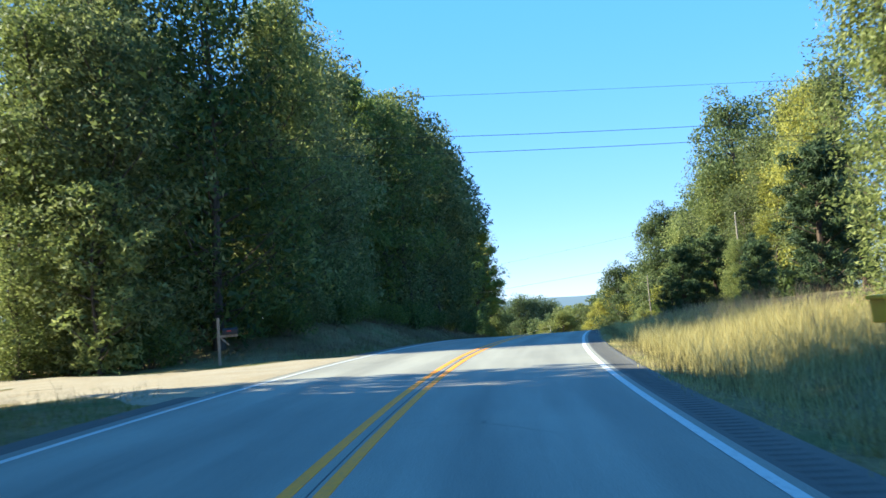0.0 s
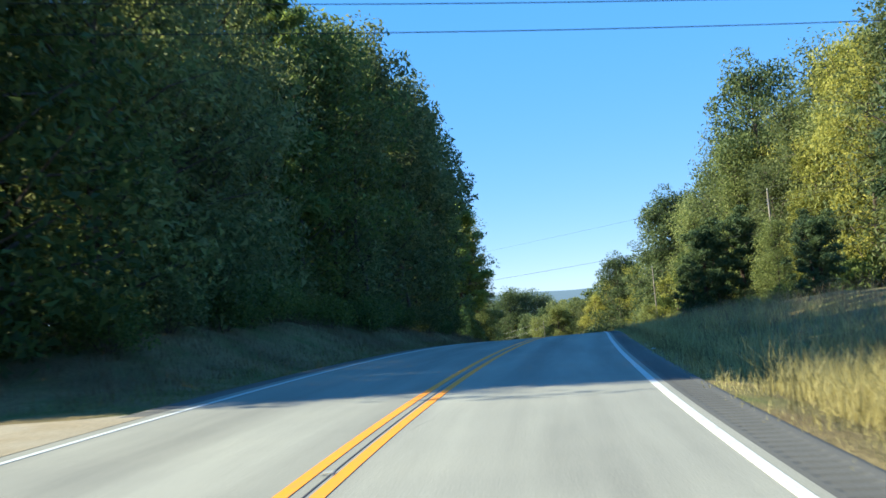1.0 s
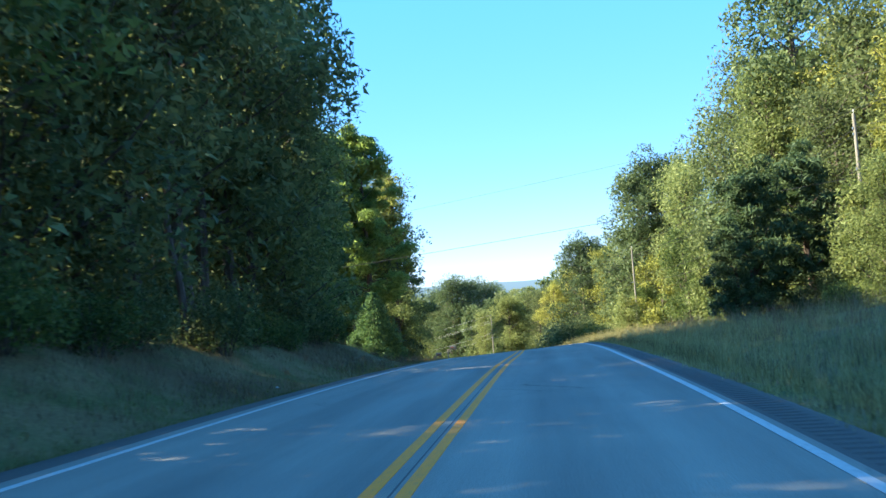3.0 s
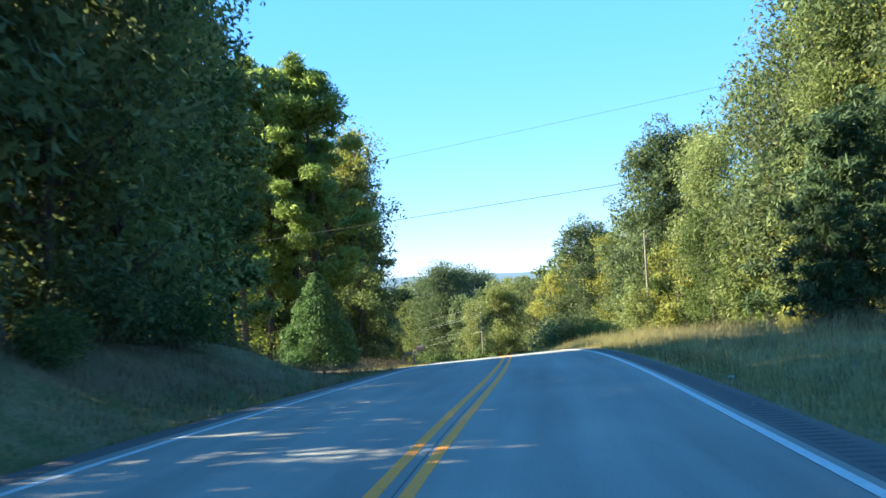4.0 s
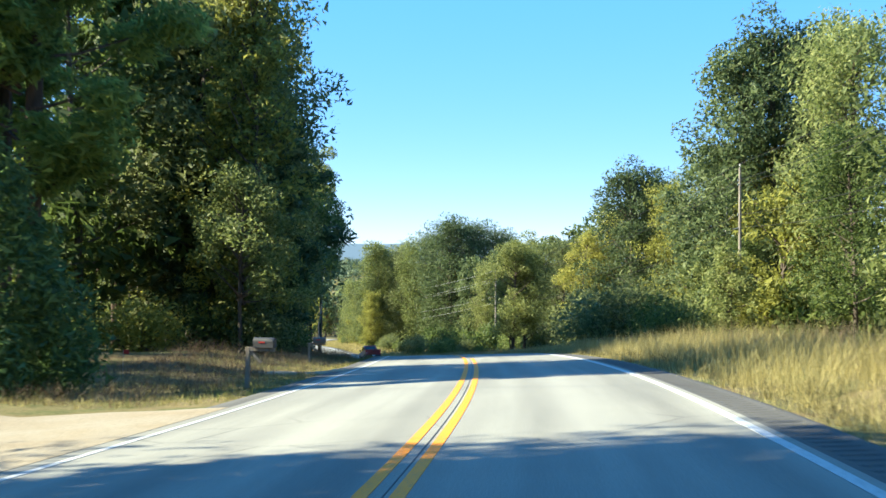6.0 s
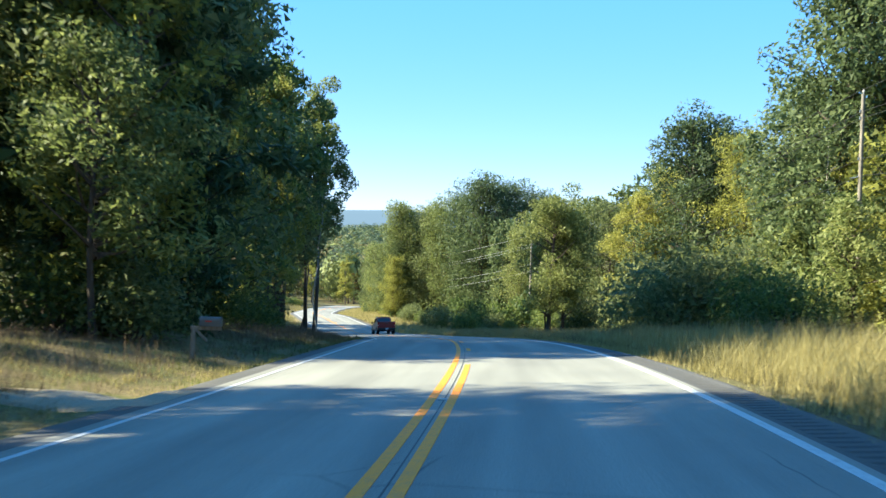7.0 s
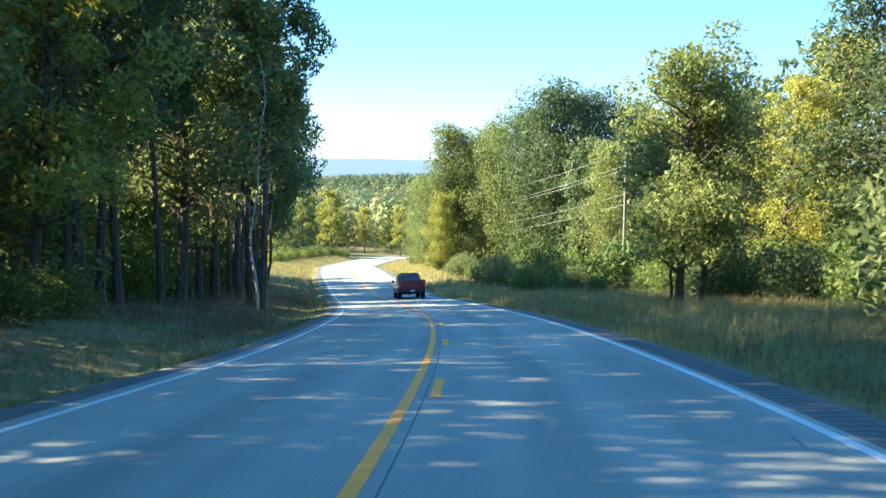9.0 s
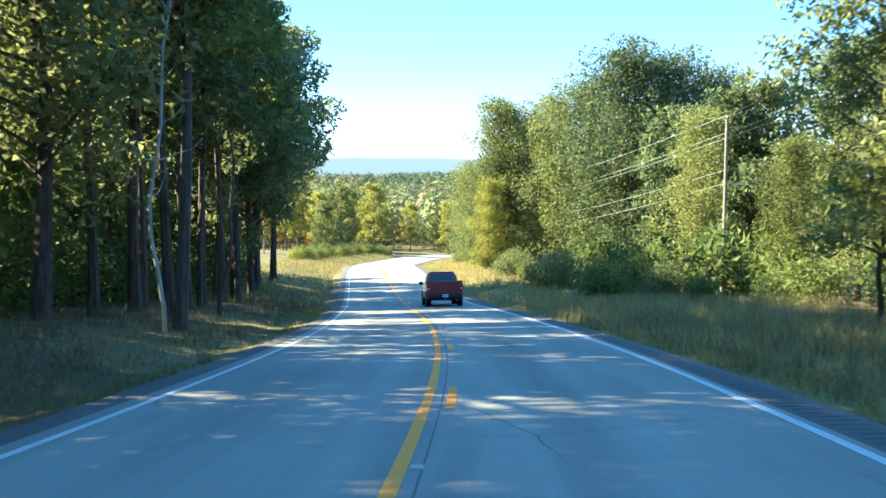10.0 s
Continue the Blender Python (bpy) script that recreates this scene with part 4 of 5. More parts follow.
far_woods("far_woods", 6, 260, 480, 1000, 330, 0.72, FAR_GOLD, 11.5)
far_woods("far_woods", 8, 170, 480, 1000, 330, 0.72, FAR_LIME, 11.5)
far_woods("far_woods", 4, 2300, 1000, 1800, 110, 1.0, FAR_HAZE_GREEN, 9.5)
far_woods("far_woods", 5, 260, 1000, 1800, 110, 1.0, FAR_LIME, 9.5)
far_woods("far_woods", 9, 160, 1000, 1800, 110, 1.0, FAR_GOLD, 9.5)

# the last ridge, kilometres off, with its haze put in as glow
hx = np.linspace(-3200, 1800, 120)
hz = -20 + 78 * (0.86 + 0.07 * np.sin(hx * 0.0016 + 0.8) + 0.035 * np.sin(hx * 0.006) + 0.02 * np.sin(hx * 0.02) + 0.01 * rng.random(120))
ridge = np.stack([np.stack([hx, np.full(120, 3900.0) - 0.05 * hx, z], -1) for z in (np.full(120, -120.0), hz * 0.6, hz)], 0)
ridge[2, :, 1] += 250
tagged(new("backdrop", sheet("backdrop", ridge, RIDGE)), "wooded ridge on the horizon, its blue haze painted as a glow", "hill", kind="structure")


# ---------------------------------------------------------------- drives
def pad(name, a, b, out, mat, label, lift=0.03):
    """A drive that leaves the road's left edge between stations a and b, flaring at the mouth and fading into the verge."""
    rows, lats = 26, np.concatenate([[-4.01, -4.45, -4.63, -5.2, -6.2], np.linspace(-7.5, -out, 16)])
    g = []
    for l in lats:
        w = 1.0 + 0.55 * (1 - float(smooth(4, 8.5, abs(l))))
        mid = (a + b) / 2 + 0.30 * max(0, abs(l) - 5)
        ss = mid + (np.linspace(-0.5, 0.5, rows)) * (b - a) * w + 0.35 * np.sin(l * 1.7 + np.linspace(0, 6, rows)) * (abs(l) > 5)
        x, y, z = on_road(ss, np.full(rows, l))
        zz = ground_z(x, y) + lift
        zz[[0, -1]] -= 0.08
        near = z + 0.004
        near[[0, 1, -2, -1]] -= (0.09, 0.02, 0.02, 0.09)
        g.append(np.stack([x, y, near if abs(l) < 4.65 else zz], -1))
    return tagged(new(name, sheet(name, np.array(g), mat)), label, "drive", kind="structure")


pad("drive_1", 20.6, 32.6, 45, SAND, "pale sandy gravel drive joining the road")
pad("drive_2", 128.0, 134.5, 30, SAND, "pale gravel drive with dirt edges")
pad("drive_3", 150.4, 152.2, 6.6, SAND, "short pale gravel apron by the mailbox")


# ---------------------------------------------------------------- grass and weeds
def blades(name, seed, count, span, lats, height, width, mat, label, keep=None, bend=0.35, tuft=5, power=1.0):
    r = np.random.default_rng(seed)
    n = count // tuft
    s = span[0] + (span[1] - span[0]) * r.random(n)
    lat = lats[0] + (lats[1] - lats[0]) * r.random(n) ** power
    lat = lat + np.sign(lat) * 0.22
    x, y, _ = on_road(s, lat)
    dens = 0.5 + 0.5 * waves(x * 1.7 + seed, y * 1.3)
    ok = (r.random(n) < 0.25 + dens) & ~((lat < 0) & (((s > 20.5) & (s < 34 + 0.3 * np.abs(lat))) | ((s > 126.5) & (s < 137)) | ((s > 150) & (s < 153) & (lat > -6.6))))
    if keep is not None:
        ok &= keep(s, lat)
    s, lat, dens = s[ok], lat[ok], dens[ok]
    x, y, _ = on_road(s, lat)
    z = ground_z(x, y)
    n = len(x)
    h0 = height * (0.55 + 0.6 * dens) * (0.7 + 0.5 * r.random(n))
    p = np.repeat(np.stack([x, y, z - 0.03], 1), tuft, 0) + r.normal(size=(n * tuft, 3)) * np.array([0.10, 0.10, 0])
    h = np.repeat(h0, tuft) * (0.6 + 0.55 * r.random(n * tuft))
    a = r.random(n * tuft) * 6.283
    d = np.stack([np.cos(a), np.sin(a), np.zeros_like(a)], 1)
    side = np.stack([-np.sin(a + 0.7), np.cos(a + 0.7), np.zeros_like(a)], 1) * (width * (0.6 + 0.8 * r.random(n * tuft)))[:, None]
    lean = d * (h * bend * r.random(n * tuft))[:, None]
    mid = p + lean * 0.35 + np.array([0, 0, 0.55]) * h[:, None]
    tip = p + lean + np.array([0, 0, 1.0]) * h[:, None]
    t1 = np.stack([p - side, p + side, mid + side * 0.6], 1)
    t2 = np.stack([mid - side * 0.5, mid + side * 0.6, tip], 1)
    return tagged(new(name, leaf_mesh(name, np.concatenate([t1, t2]), mat)), label, "grass", kind="stuff")


blades("tall_grass", 10, 60000, (182, 255), (4.8, 16.0), 0.75, 0.009, STRAW, "dull straw grass on the verge", bend=0.8)
blades("weeds", 11, 34000, (178, 255), (5.0, 17.0), 0.7, 0.009, WEEDS, "brown dry weeds on the verge", bend=0.7)
blades("tall_grass", 1, 52000, (-6, 186), (5.2, 12.5), 0.9, 0.0075, STRAW, "tall straw-coloured grass beside the road", bend=0.85, power=1.2, tuft=7)
blades("tall_grass", 2, 44000, (-6, 250), (4.5, 9.0), 0.5, 0.008, DULLGRASS, "green grass along the road edge")
blades("weeds", 3, 20000, (-6, 182), (7.5, 14.5), 1.2, 0.007, WEEDS, "brown dry weeds with seed heads", bend=0.6)
blades("tall_grass", 4, 26000, (-6, 255), (-9.5, -5.0), 0.42, 0.007, DULLGRASS, "dull olive grass under the wood", bend=0.9)
blades("weeds", 5, 46000, (36, 255), (-11, -5.6), 0.6, 0.007, WEEDS, "brown weeds on the shaded bank", bend=1.0)
blades("verge_grass", 6, 44000, (-6, 255), (-7.0, -4.28), 0.16, 0.010, GREENGRASS, "short mown green verge grass", tuft=6)
blades("verge_grass", 7, 52000, (-6, 255), (4.14, 6.4), 0.22, 0.010, STRAW, "short dry verge grass", tuft=6)
blades("verge_grass", 12, 9000, (137, 160), (-10.0, -4.5), 0.18, 0.012, STRAW, "short sunlit yellow verge grass", tuft=6)
blades("tall_grass", 13, 26000, (136, 181), (5.4, 11.0), 1.05, 0.008, STRAW, "tall sunlit golden grass beside the road", bend=0.7, tuft=7)
blades("tall_grass", 14, 16000, (20, 37), (5.2, 10.5), 1.0, 0.008, STRAW, "tall sunlit golden grass beside the road", bend=0.7, tuft=7)
blades("grass_tufts", 15, 5200, (-2, 252), (4.22, 5.1), 0.42, 0.009, STRAW, "pale dry grass tufts at the pavement edge", bend=0.9, tuft=26)
blades("grass_tufts", 16, 3600, (36, 252), (-5.0, -4.4), 0.34, 0.009, DULLGRASS, "olive grass tufts at the pavement edge", bend=0.9, tuft=22)
blades("tall_grass", 8, 20000, (250, 400), (5.0, 11), 0.7, 0.03, STRAW, "straw-coloured grass beyond the bend")
blades("tall_grass", 9, 20000, (250, 400), (-14, -5), 0.6, 0.03, STRAW, "straw-coloured grass on the outer bank")

for proto, _label, _category in KINDS.values():
    if "planted" not in proto:
        for ob in (*proto.children_recursive, proto):
            bpy.data.objects.remove(ob)


# ---------------------------------------------------------------- pieces on the road
joint = stripe("joint", 0.04, 0.014, -20, 250, paint("dark_joint_sealer", (0.075, 0.072, 0.068), 0.7), "dark sealed joint between the yellow lines")
CLEAR_AMBER = paint("amber_reflector", (0.75, 0.55, 0.20), 0.25, 0, 0.6)
GREY_PLASTIC = paint("grey_plastic", (0.35, 0.35, 0.34), 0.5)
for s in (28.6, 60.0, 90.2, 120.0, 150.4, 171.0, 201.3, 231.8):
    x, y, z = (float(v) for v in on_road(s, float(np.interp(s, [0, 60, 130, 150, 180], [0.06, 0.04, 0.04, 0.02, -0.06]))))
    th = float(line_at(s)[3])
    bm = bmesh.new()
    base = box((0.11, 0.10, 0.016), (0, 0, 0.008), 0.004, bm=bm)
    body = box((0.095, 0.07, 0.016), (0, 0, 0.014), 0.006, bm=bm)
    r = part("road_reflector", bm, GREY_PLASTIC, road, "small raised road reflector")
    r.matrix_world = Matrix.Translation((x, y, z + 0.001)) @ Matrix.Rotation(-th, 4, "Z")
    part("lens", box((0.08, 0.006, 0.010), (0, -0.037, 0.015), 0.002), CLEAR_AMBER, r)


# ---------------------------------------------------------------- mailboxes
BLACK_METAL = paint("black_enamel", (0.018, 0.018, 0.02), 0.4, 0.3)
# White enamel kept this dark to carry the shade under the trees
SHADED_WHITE_METAL = paint("shaded_white_enamel", (0.11, 0.11, 0.10), 0.5)
DARK_METAL = paint("dull_dark_metal", (0.09, 0.085, 0.08), 0.55, 0.4)
RED_PLASTIC = paint("red_flag_paint", (0.45, 0.03, 0.02), 0.5)
POST_WOOD = bark_material("weathered_post_wood", (0.14, 0.11, 0.08), (0.34, 0.28, 0.21))


def arch(width, height, length, bm=None, n=10):
    """A box with a rounded top, lying along x."""
    bm = bm or bmesh.new()
    prof = [(-width / 2, 0)] + [(-width / 2 * math.cos(math.pi * k / n), height - width / 2 + width / 2 * math.sin(math.pi * k / n)) for k in range(n + 1)] + [(width / 2, 0)]
    ends = [[bm.verts.new((x, a, b)) for a, b in prof] for x in (-length / 2, length / 2)]
    for k in range(len(prof)):
        j = (k + 1) % len(prof)
        bm.faces.new((ends[0][k], ends[0][j], ends[1][j], ends[1][k]))
    bm.faces.new(ends[0][::-1])
    bm.faces.new(ends[1])
    bmesh.ops.recalc_face_normals(bm, faces=bm.faces)
    return bm


def mailbox(x, y, turn, post, top, metal, label, flag=True):
    m = thing("mailbox", Matrix.Translation((x, y, gz(x, y))) @ Matrix.Rotation(radians(turn), 4, "Z"), label, "mailbox", "roadside mailboxes")
    part("post", box((0.10, 0.10, top + 0.3), (-0.30, 0, top / 2 - 0.15), 0.012, (0, 1.5, 0)), POST_WOOD, m)
    part("support_arm", box((0.75, 0.09, 0.09), (0.02, 0, post - 0.05), 0.01), POST_WOOD, m)
    part("brace", box((0.42, 0.06, 0.06), (-0.10, 0, post - 0.22), 0.008, (0, 45, 0)), POST_WOOD, m)
    shell = part("box", arch(0.20, 0.24, 0.52), metal, m)
    shell.location = (0.13, 0, post)
    door = part("door", arch(0.19, 0.23, 0.012), metal, m)
    door.location = (0.398, 0, post + 0.005)
    part("pull", box((0.02, 0.05, 0.015), (0.41, 0, post + 0.2), 0.004), DARK_METAL, m)
    if flag:
        part("flag", box((0.16, 0.006, 0.035), (0.10, -0.106, post + 0.13), 0.002), RED_PLASTIC, m, "red signal flag")
    return m


mailbox(-7.9, 37.4, 8, 1.12, 1.75, BLACK_METAL, "black mailbox on a tall weathered wooden post by the drive")
mb = lat_xy(142.5, -5.1)
mailbox(*mb, -14, 1.0, 1.0, DARK_METAL, "dark mailbox on a short wooden post by the road")
mailbox(11.1, 161.3, 0, 0.85, 0.85, SHADED_WHITE_METAL, "dull white mailbox, darkened for tree shade, on a wooden post")

# yellow newspaper box in the tall grass
YELLOW_PLASTIC = paint("yellow_plastic", (1.0, 0.46, 0.02), 0.4)
nb = thing("newspaper_box", Matrix.Translation((6.2, 14.3, gz(6.2, 14.3))) @ Matrix.Rotation(radians(10), 4, "Z"), "bright yellow plastic newspaper box on a post in tall grass", "newspaper box")
base_z = 0.76 - gz(6.2, 14.3)
part("post", tube([(0.02, 0, -0.3), (0.02, 0, base_z - 0.1)], [0.03, 0.03], 8), POST_WOOD, nb)
tub = box((0.24, 0.40, 0.34), (0.02, 0, base_z - 0.02), 0.025)
for v in tub.verts:
    v.co.x = 0.02 + (v.co.x - 0.02) * (0.80 + 0.20 * (v.co.z - base_z + 0.19) / 0.34)
part("body", tub, YELLOW_PLASTIC, nb)
part("cap", box((0.33, 0.44, 0.06), (0.02, 0, base_z + 0.175), 0.02), YELLOW_PLASTIC, nb, "overhanging yellow lid")
part("opening", box((0.17, 0.02, 0.20), (0.02, -0.195, base_z + 0.02), 0.008), BLACK_METAL, nb, "dark open mouth")


# ---------------------------------------------------------------- utility poles and wires
STEEL = paint("galvanised_steel", (0.42, 0.43, 0.44), 0.45, 0.8)
PORCELAIN = paint("grey_porcelain", (0.50, 0.48, 0.44), 0.3)
# Lighter tone for span c-d only: sunlight on the cable painted in
SUNLIT_WIRE = paint("sunlit_weathered_aluminium", (0.34, 0.34, 0.34), 0.6, 0.0, 0.1)
WIRE = paint("dark_weathered_cable", (0.04, 0.04, 0.04), 0.8, 0.0, 0.1)


def pole(key, arm_turn, arm=True):
    x, y, top = POLES[key]
    z0 = gz(x, y)
    h = top - z0
    p = thing("utility_pole", Matrix.Translation((x, y, z0)), "weathered wooden utility pole with insulators and wires", "utility pole", "poles of the power line")
    part("shaft", tube([(0, 0, -0.4), (0.02, 0, h * 0.5), (0, 0.02, h)], [0.15, 0.125, 0.10], 10), POLE_WOOD, p)
    part("pin", tube([(0, 0, h), (0, 0, h + 0.16)], [0.02, 0.02], 6), STEEL, p)
    part("insulator", tube([(0, 0, h + 0.1), (0, 0, h + 0.16), (0, 0, h + 0.22), (0, 0, h + 0.27)], [0.05, 0.07, 0.04, 0.05], 8), PORCELAIN, p)
    if arm:
        a = radians(arm_turn)
        dx, dy = math.cos(a), math.sin(a)
        reach = 2.9 if key == "c" else 0.55
        part("bracket", tube([(0, 0, h - 4.3), (dx * reach * 0.5, dy * reach * 0.5, h - 4.42), (dx * reach, dy * reach, h - 4.45)], [0.04, 0.035, 0.025], 6), STEEL, p)
        for d in (0.9, 1.25, 3.4):
            part("clamp", box((0.07, 0.07, 0.16), (dx * 0.13, dy * 0.13, h - d), 0.01), STEEL, p)
    return p


for key, turn in (("a", 180), ("b", 180), ("c", 20), ("d", 0), ("e", 180)):
    pole(key, turn)
for key in ("f", "g", "h"):
    pole(key, 0, False)


def wire(a, b, da, db, sag, label="thin dark overhead power cable", r=0.02, mat=WIRE):
    """A hanging cable between two poles, da and db metres below their tops."""
    (ax, ay, az), (bx, by, bz) = POLES[a], POLES[b]
    pa, pb = Vector((ax, ay, az - da)), Vector((bx, by, bz - db))
    c = bpy.data.curves.new("cable", "CURVE")
    c.dimensions, c.bevel_depth, c.bevel_resolution = "3D", r, 1
    sp = c.splines.new("POLY")
    sp.points.add(24)
    for k in range(25):
        f = k / 24
        p = pa.lerp(pb, f)
        sp.points[k].co = (p.x, p.y, p.z - sag * 4 * f * (1 - f), 1)
    c.materials.append(mat)
    return tagged(new("cable", c), label, "cable", "overhead cables")


for a, b in (("e", "a"), ("a", "b"), ("b", "c"), ("c", "d")):
    for d, sag in ((-0.27, 0.8), (0.9, 1.0), (1.25, 1.0), (3.4, 1.3), (4.3, 1.5)):
        wire(a, b, d, d, sag, r=0.012) if a != "c" else wire(a, b, d, d, sag, "grey aluminium power cable, lightened to look sunlit", 0.013, SUNLIT_WIRE)
wire("g", "e", 1.6, 2.2, 0.8, r=0.013)
wire("g", "e", 0.8, 1.5, 0.8, r=0.013)
wire("g", "e", -0.27, -0.27, 0.3, r=0.008)
wire("h", "a", 2.25, 3.88, 0.4, r=0.015)
wire("h", "a", -0.27, -0.2, 0.5, r=0.008)
wire("f", "d", 0.3, 4.8, 0.8, r=0.02)
wire("f", "d", -0.27, 3.4, 0.8)


# ---------------------------------------------------------------- the pickup
MAROON, nt_, b_ = material("dark_red_car_paint", 0.28, 0.0, 0.5)
nt_.links.new(mix(nt_, noise_of(nt_, 3.0), (0.20, 0.013, 0.020), (0.26, 0.018, 0.026)), b_.inputs["Base Color"])
b_.inputs["Coat Weight"].default_value = 0.6
b_.inputs["Coat Roughness"].default_value = 0.12
CAR_GLASS, nt_, b_ = material("tinted_car_glass", 0.06, 0.0, 0.6)
b_.inputs["Base Color"].default_value = (0.02, 0.024, 0.028, 1)
RUBBER = paint("black_tyre_rubber", (0.018, 0.018, 0.018), 0.85)
ALLOY = paint("dull_alloy", (0.40, 0.40, 0.41), 0.35, 0.9)
BUMPER = paint("dark_bumper_plastic", (0.03, 0.03, 0.032), 0.6)
TAIL, nt_, b_ = material("red_lamp_glass", 0.15, 0.0, 0.6)
b_.inputs["Base Color"].default_value = (0.42, 0.012, 0.012, 1)
LAMP = paint("clear_lamp_glass", (0.7, 0.7, 0.72), 0.1)
PLATE = paint("white_plate", (0.75, 0.76, 0.78), 0.45)
PLATE_INK = paint("plate_ink", (0.05, 0.07, 0.16), 0.5)


def loft(rings, bm=None):
    bm = bm or bmesh.new()
    vs = [[bm.verts.new(p) for p in ring] for ring in rings]
    n = len(vs[0])
    for a, b in zip(vs, vs[1:]):
        for k in range(n):
            bm.faces.new((a[k], a[(k + 1) % n], b[(k + 1) % n], b[k]))
    bm.faces.new(vs[0][::-1])
    bm.faces.new(vs[-1])
    bmesh.ops.recalc_face_normals(bm, faces=bm.faces)
    return bm


def ring(y, w, z0, z1, r=0.08, tuck=0.03):
    """A rounded cross section of the car at y."""
    return [(-w + tuck, y, z0), (w - tuck, y, z0), (w, y, z0 + 0.14), (w, y, z1 - 0.16), (w - tuck, y, z1 - r * 0.5), (w - r - tuck, y, z1), (-w + r + tuck, y, z1), (-w + tuck, y, z1 - r * 0.5), (-w, y, z1 - 0.16), (-w, y, z0 + 0.14)]


def disc(radius, width, x, y, z, hole=0.0, n=22):
    bm = bmesh.new()
    prof = [(hole, -width * 0.5), (radius * 0.93, -width * 0.5), (radius, -width * 0.36), (radius, width * 0.36), (radius * 0.93, width * 0.5), (hole, width * 0.5)]
    vs = [[bm.verts.new((x + w, y + r * math.cos(2 * math.pi * k / n), z + r * math.sin(2 * math.pi * k / n))) for r, w in prof] for k in range(n)]
    for k in range(n):
        for j in range(len(prof) - (0 if hole else 1)):
            a, b = vs[k], vs[(k + 1) % n]
            jj = (j + 1) % len(prof)
            if a[j] is not a[jj]:
                bm.faces.new((a[j], a[jj], b[jj], b[j]))
    bmesh.ops.remove_doubles(bm, verts=bm.verts, dist=0.0005)
    bmesh.ops.recalc_face_normals(bm, faces=bm.faces)
    return bm


def pickup(s, lat):
    x, y, z = (float(v) for v in on_road(s, lat))
    x2, y2, z2 = (float(v) for v in on_road(s + 3.5, lat))
    bank = float(line_at(s)[2])
    head, pitch = math.degrees(math.atan2(-(x2 - x), y2 - y)), math.degrees(math.atan2(z2 - z, math.hypot(x2 - x, y2 - y)))
    car = thing("pickup_truck", pose(x, y, z + 0.006, pitch, math.degrees(math.atan(bank)), head), "dark red crew cab pickup truck driving in its lane", "pickup truck")
    # y runs forward from the rear axle
    part("lower_body", loft([ring(-1.08, 0.93, 0.50, 1.12), ring(-0.9, 0.98, 0.46, 1.16), ring(1.05, 0.99, 0.44, 1.17), ring(2.6, 0.99, 0.42, 1.15), ring(3.5, 0.98, 0.44, 1.12), ring(4.5, 0.96, 0.48, 1.06), ring(4.68, 0.90, 0.52, 0.98)]), MAROON, car)
    for sx in (-1, 1):
        part("bed_side", box((0.10, 2.0, 0.34), (sx * 0.93, -0.02, 1.19), 0.03), MAROON, car)
        part("bed_rail", box((0.11, 2.0, 0.035), (sx * 0.93, -0.02, 1.375), 0.012), BUMPER, car)
    part("bed_front", box((1.76, 0.06, 0.30), (0, 0.97, 1.24), 0.01), MAROON, car)
    gate = part("tailgate", box((1.60, 0.09, 0.62), (0, -1.10, 1.04), 0.025), MAROON, car)
    part("gate_handle", box((0.26, 0.03, 0.07), (0, -1.155, 1.20), 0.012), BUMPER, gate)
    part("gate_crease", box((1.50, 0.02, 0.03), (0, -1.15, 1.08), 0.008), MAROON, gate)
    part("spoiler", box((1.60, 0.10, 0.035), (0, -1.12, 1.365), 0.014), MAROON, gate)
    # cab
    part("cab", loft([[(-0.90, 1.02, 1.10), (0.90, 1.02, 1.10), (0.72, 1.16, 1.84), (-0.72, 1.16, 1.84)], [(-0.94, 1.9, 1.10), (0.94, 1.9, 1.10), (0.73, 1.75, 1.90), (-0.73, 1.75, 1.90)],
                      [(-0.94, 2.6, 1.10), (0.94, 2.6, 1.10), (0.72, 2.35, 1.87), (-0.72, 2.35, 1.87)], [(-0.92, 3.35, 1.08), (0.92, 3.35, 1.08), (0.70, 2.55, 1.80), (-0.70, 2.55, 1.80)]]), MAROON, car)
    part("roof", box((1.36, 1.30, 0.05), (0, 1.82, 1.885), 0.02), MAROON, car)
    part("rear_window", loft([[(-0.72, 1.035, 1.30), (0.72, 1.035, 1.30), (0.63, 1.125, 1.76), (-0.63, 1.125, 1.76)], [(-0.72, 1.05, 1.30), (0.72, 1.05, 1.30), (0.63, 1.15, 1.76), (-0.63, 1.15, 1.76)]]), CAR_GLASS, car, "dark tinted rear window")
    part("windscreen", loft([[(-0.80, 3.20, 1.20), (0.80, 3.20, 1.20), (0.66, 2.66, 1.74), (-0.66, 2.66, 1.74)], [(-0.80, 3.26, 1.20), (0.80, 3.26, 1.20), (0.66, 2.72, 1.74), (-0.66, 2.72, 1.74)]]), CAR_GLASS, car)
    part("third_brake_lamp", box((0.30, 0.03, 0.035), (0, 1.13, 1.835), 0.008), TAIL, car)
    for sx in (-1, 1):
        for y0, y1 in ((1.25, 1.95), (2.05, 2.75)):
            part("side_window", loft([[(sx * 0.905, y0, 1.24), (sx * 0.905, y1 + 0.12, 1.24), (sx * 0.775, y1 - 0.06, 1.74), (sx * 0.775, y0 + 0.05, 1.74)], [(sx * 0.92, y0, 1.24), (sx * 0.92, y1 + 0.12, 1.24), (sx * 0.79, y1 - 0.06, 1.74), (sx * 0.79, y0 + 0.05, 1.74)]]), CAR_GLASS, car)
            part("door_handle", box((0.03, 0.16, 0.035), (sx * 1.0, y0 + 0.12, 1.02), 0.01), BUMPER, car)
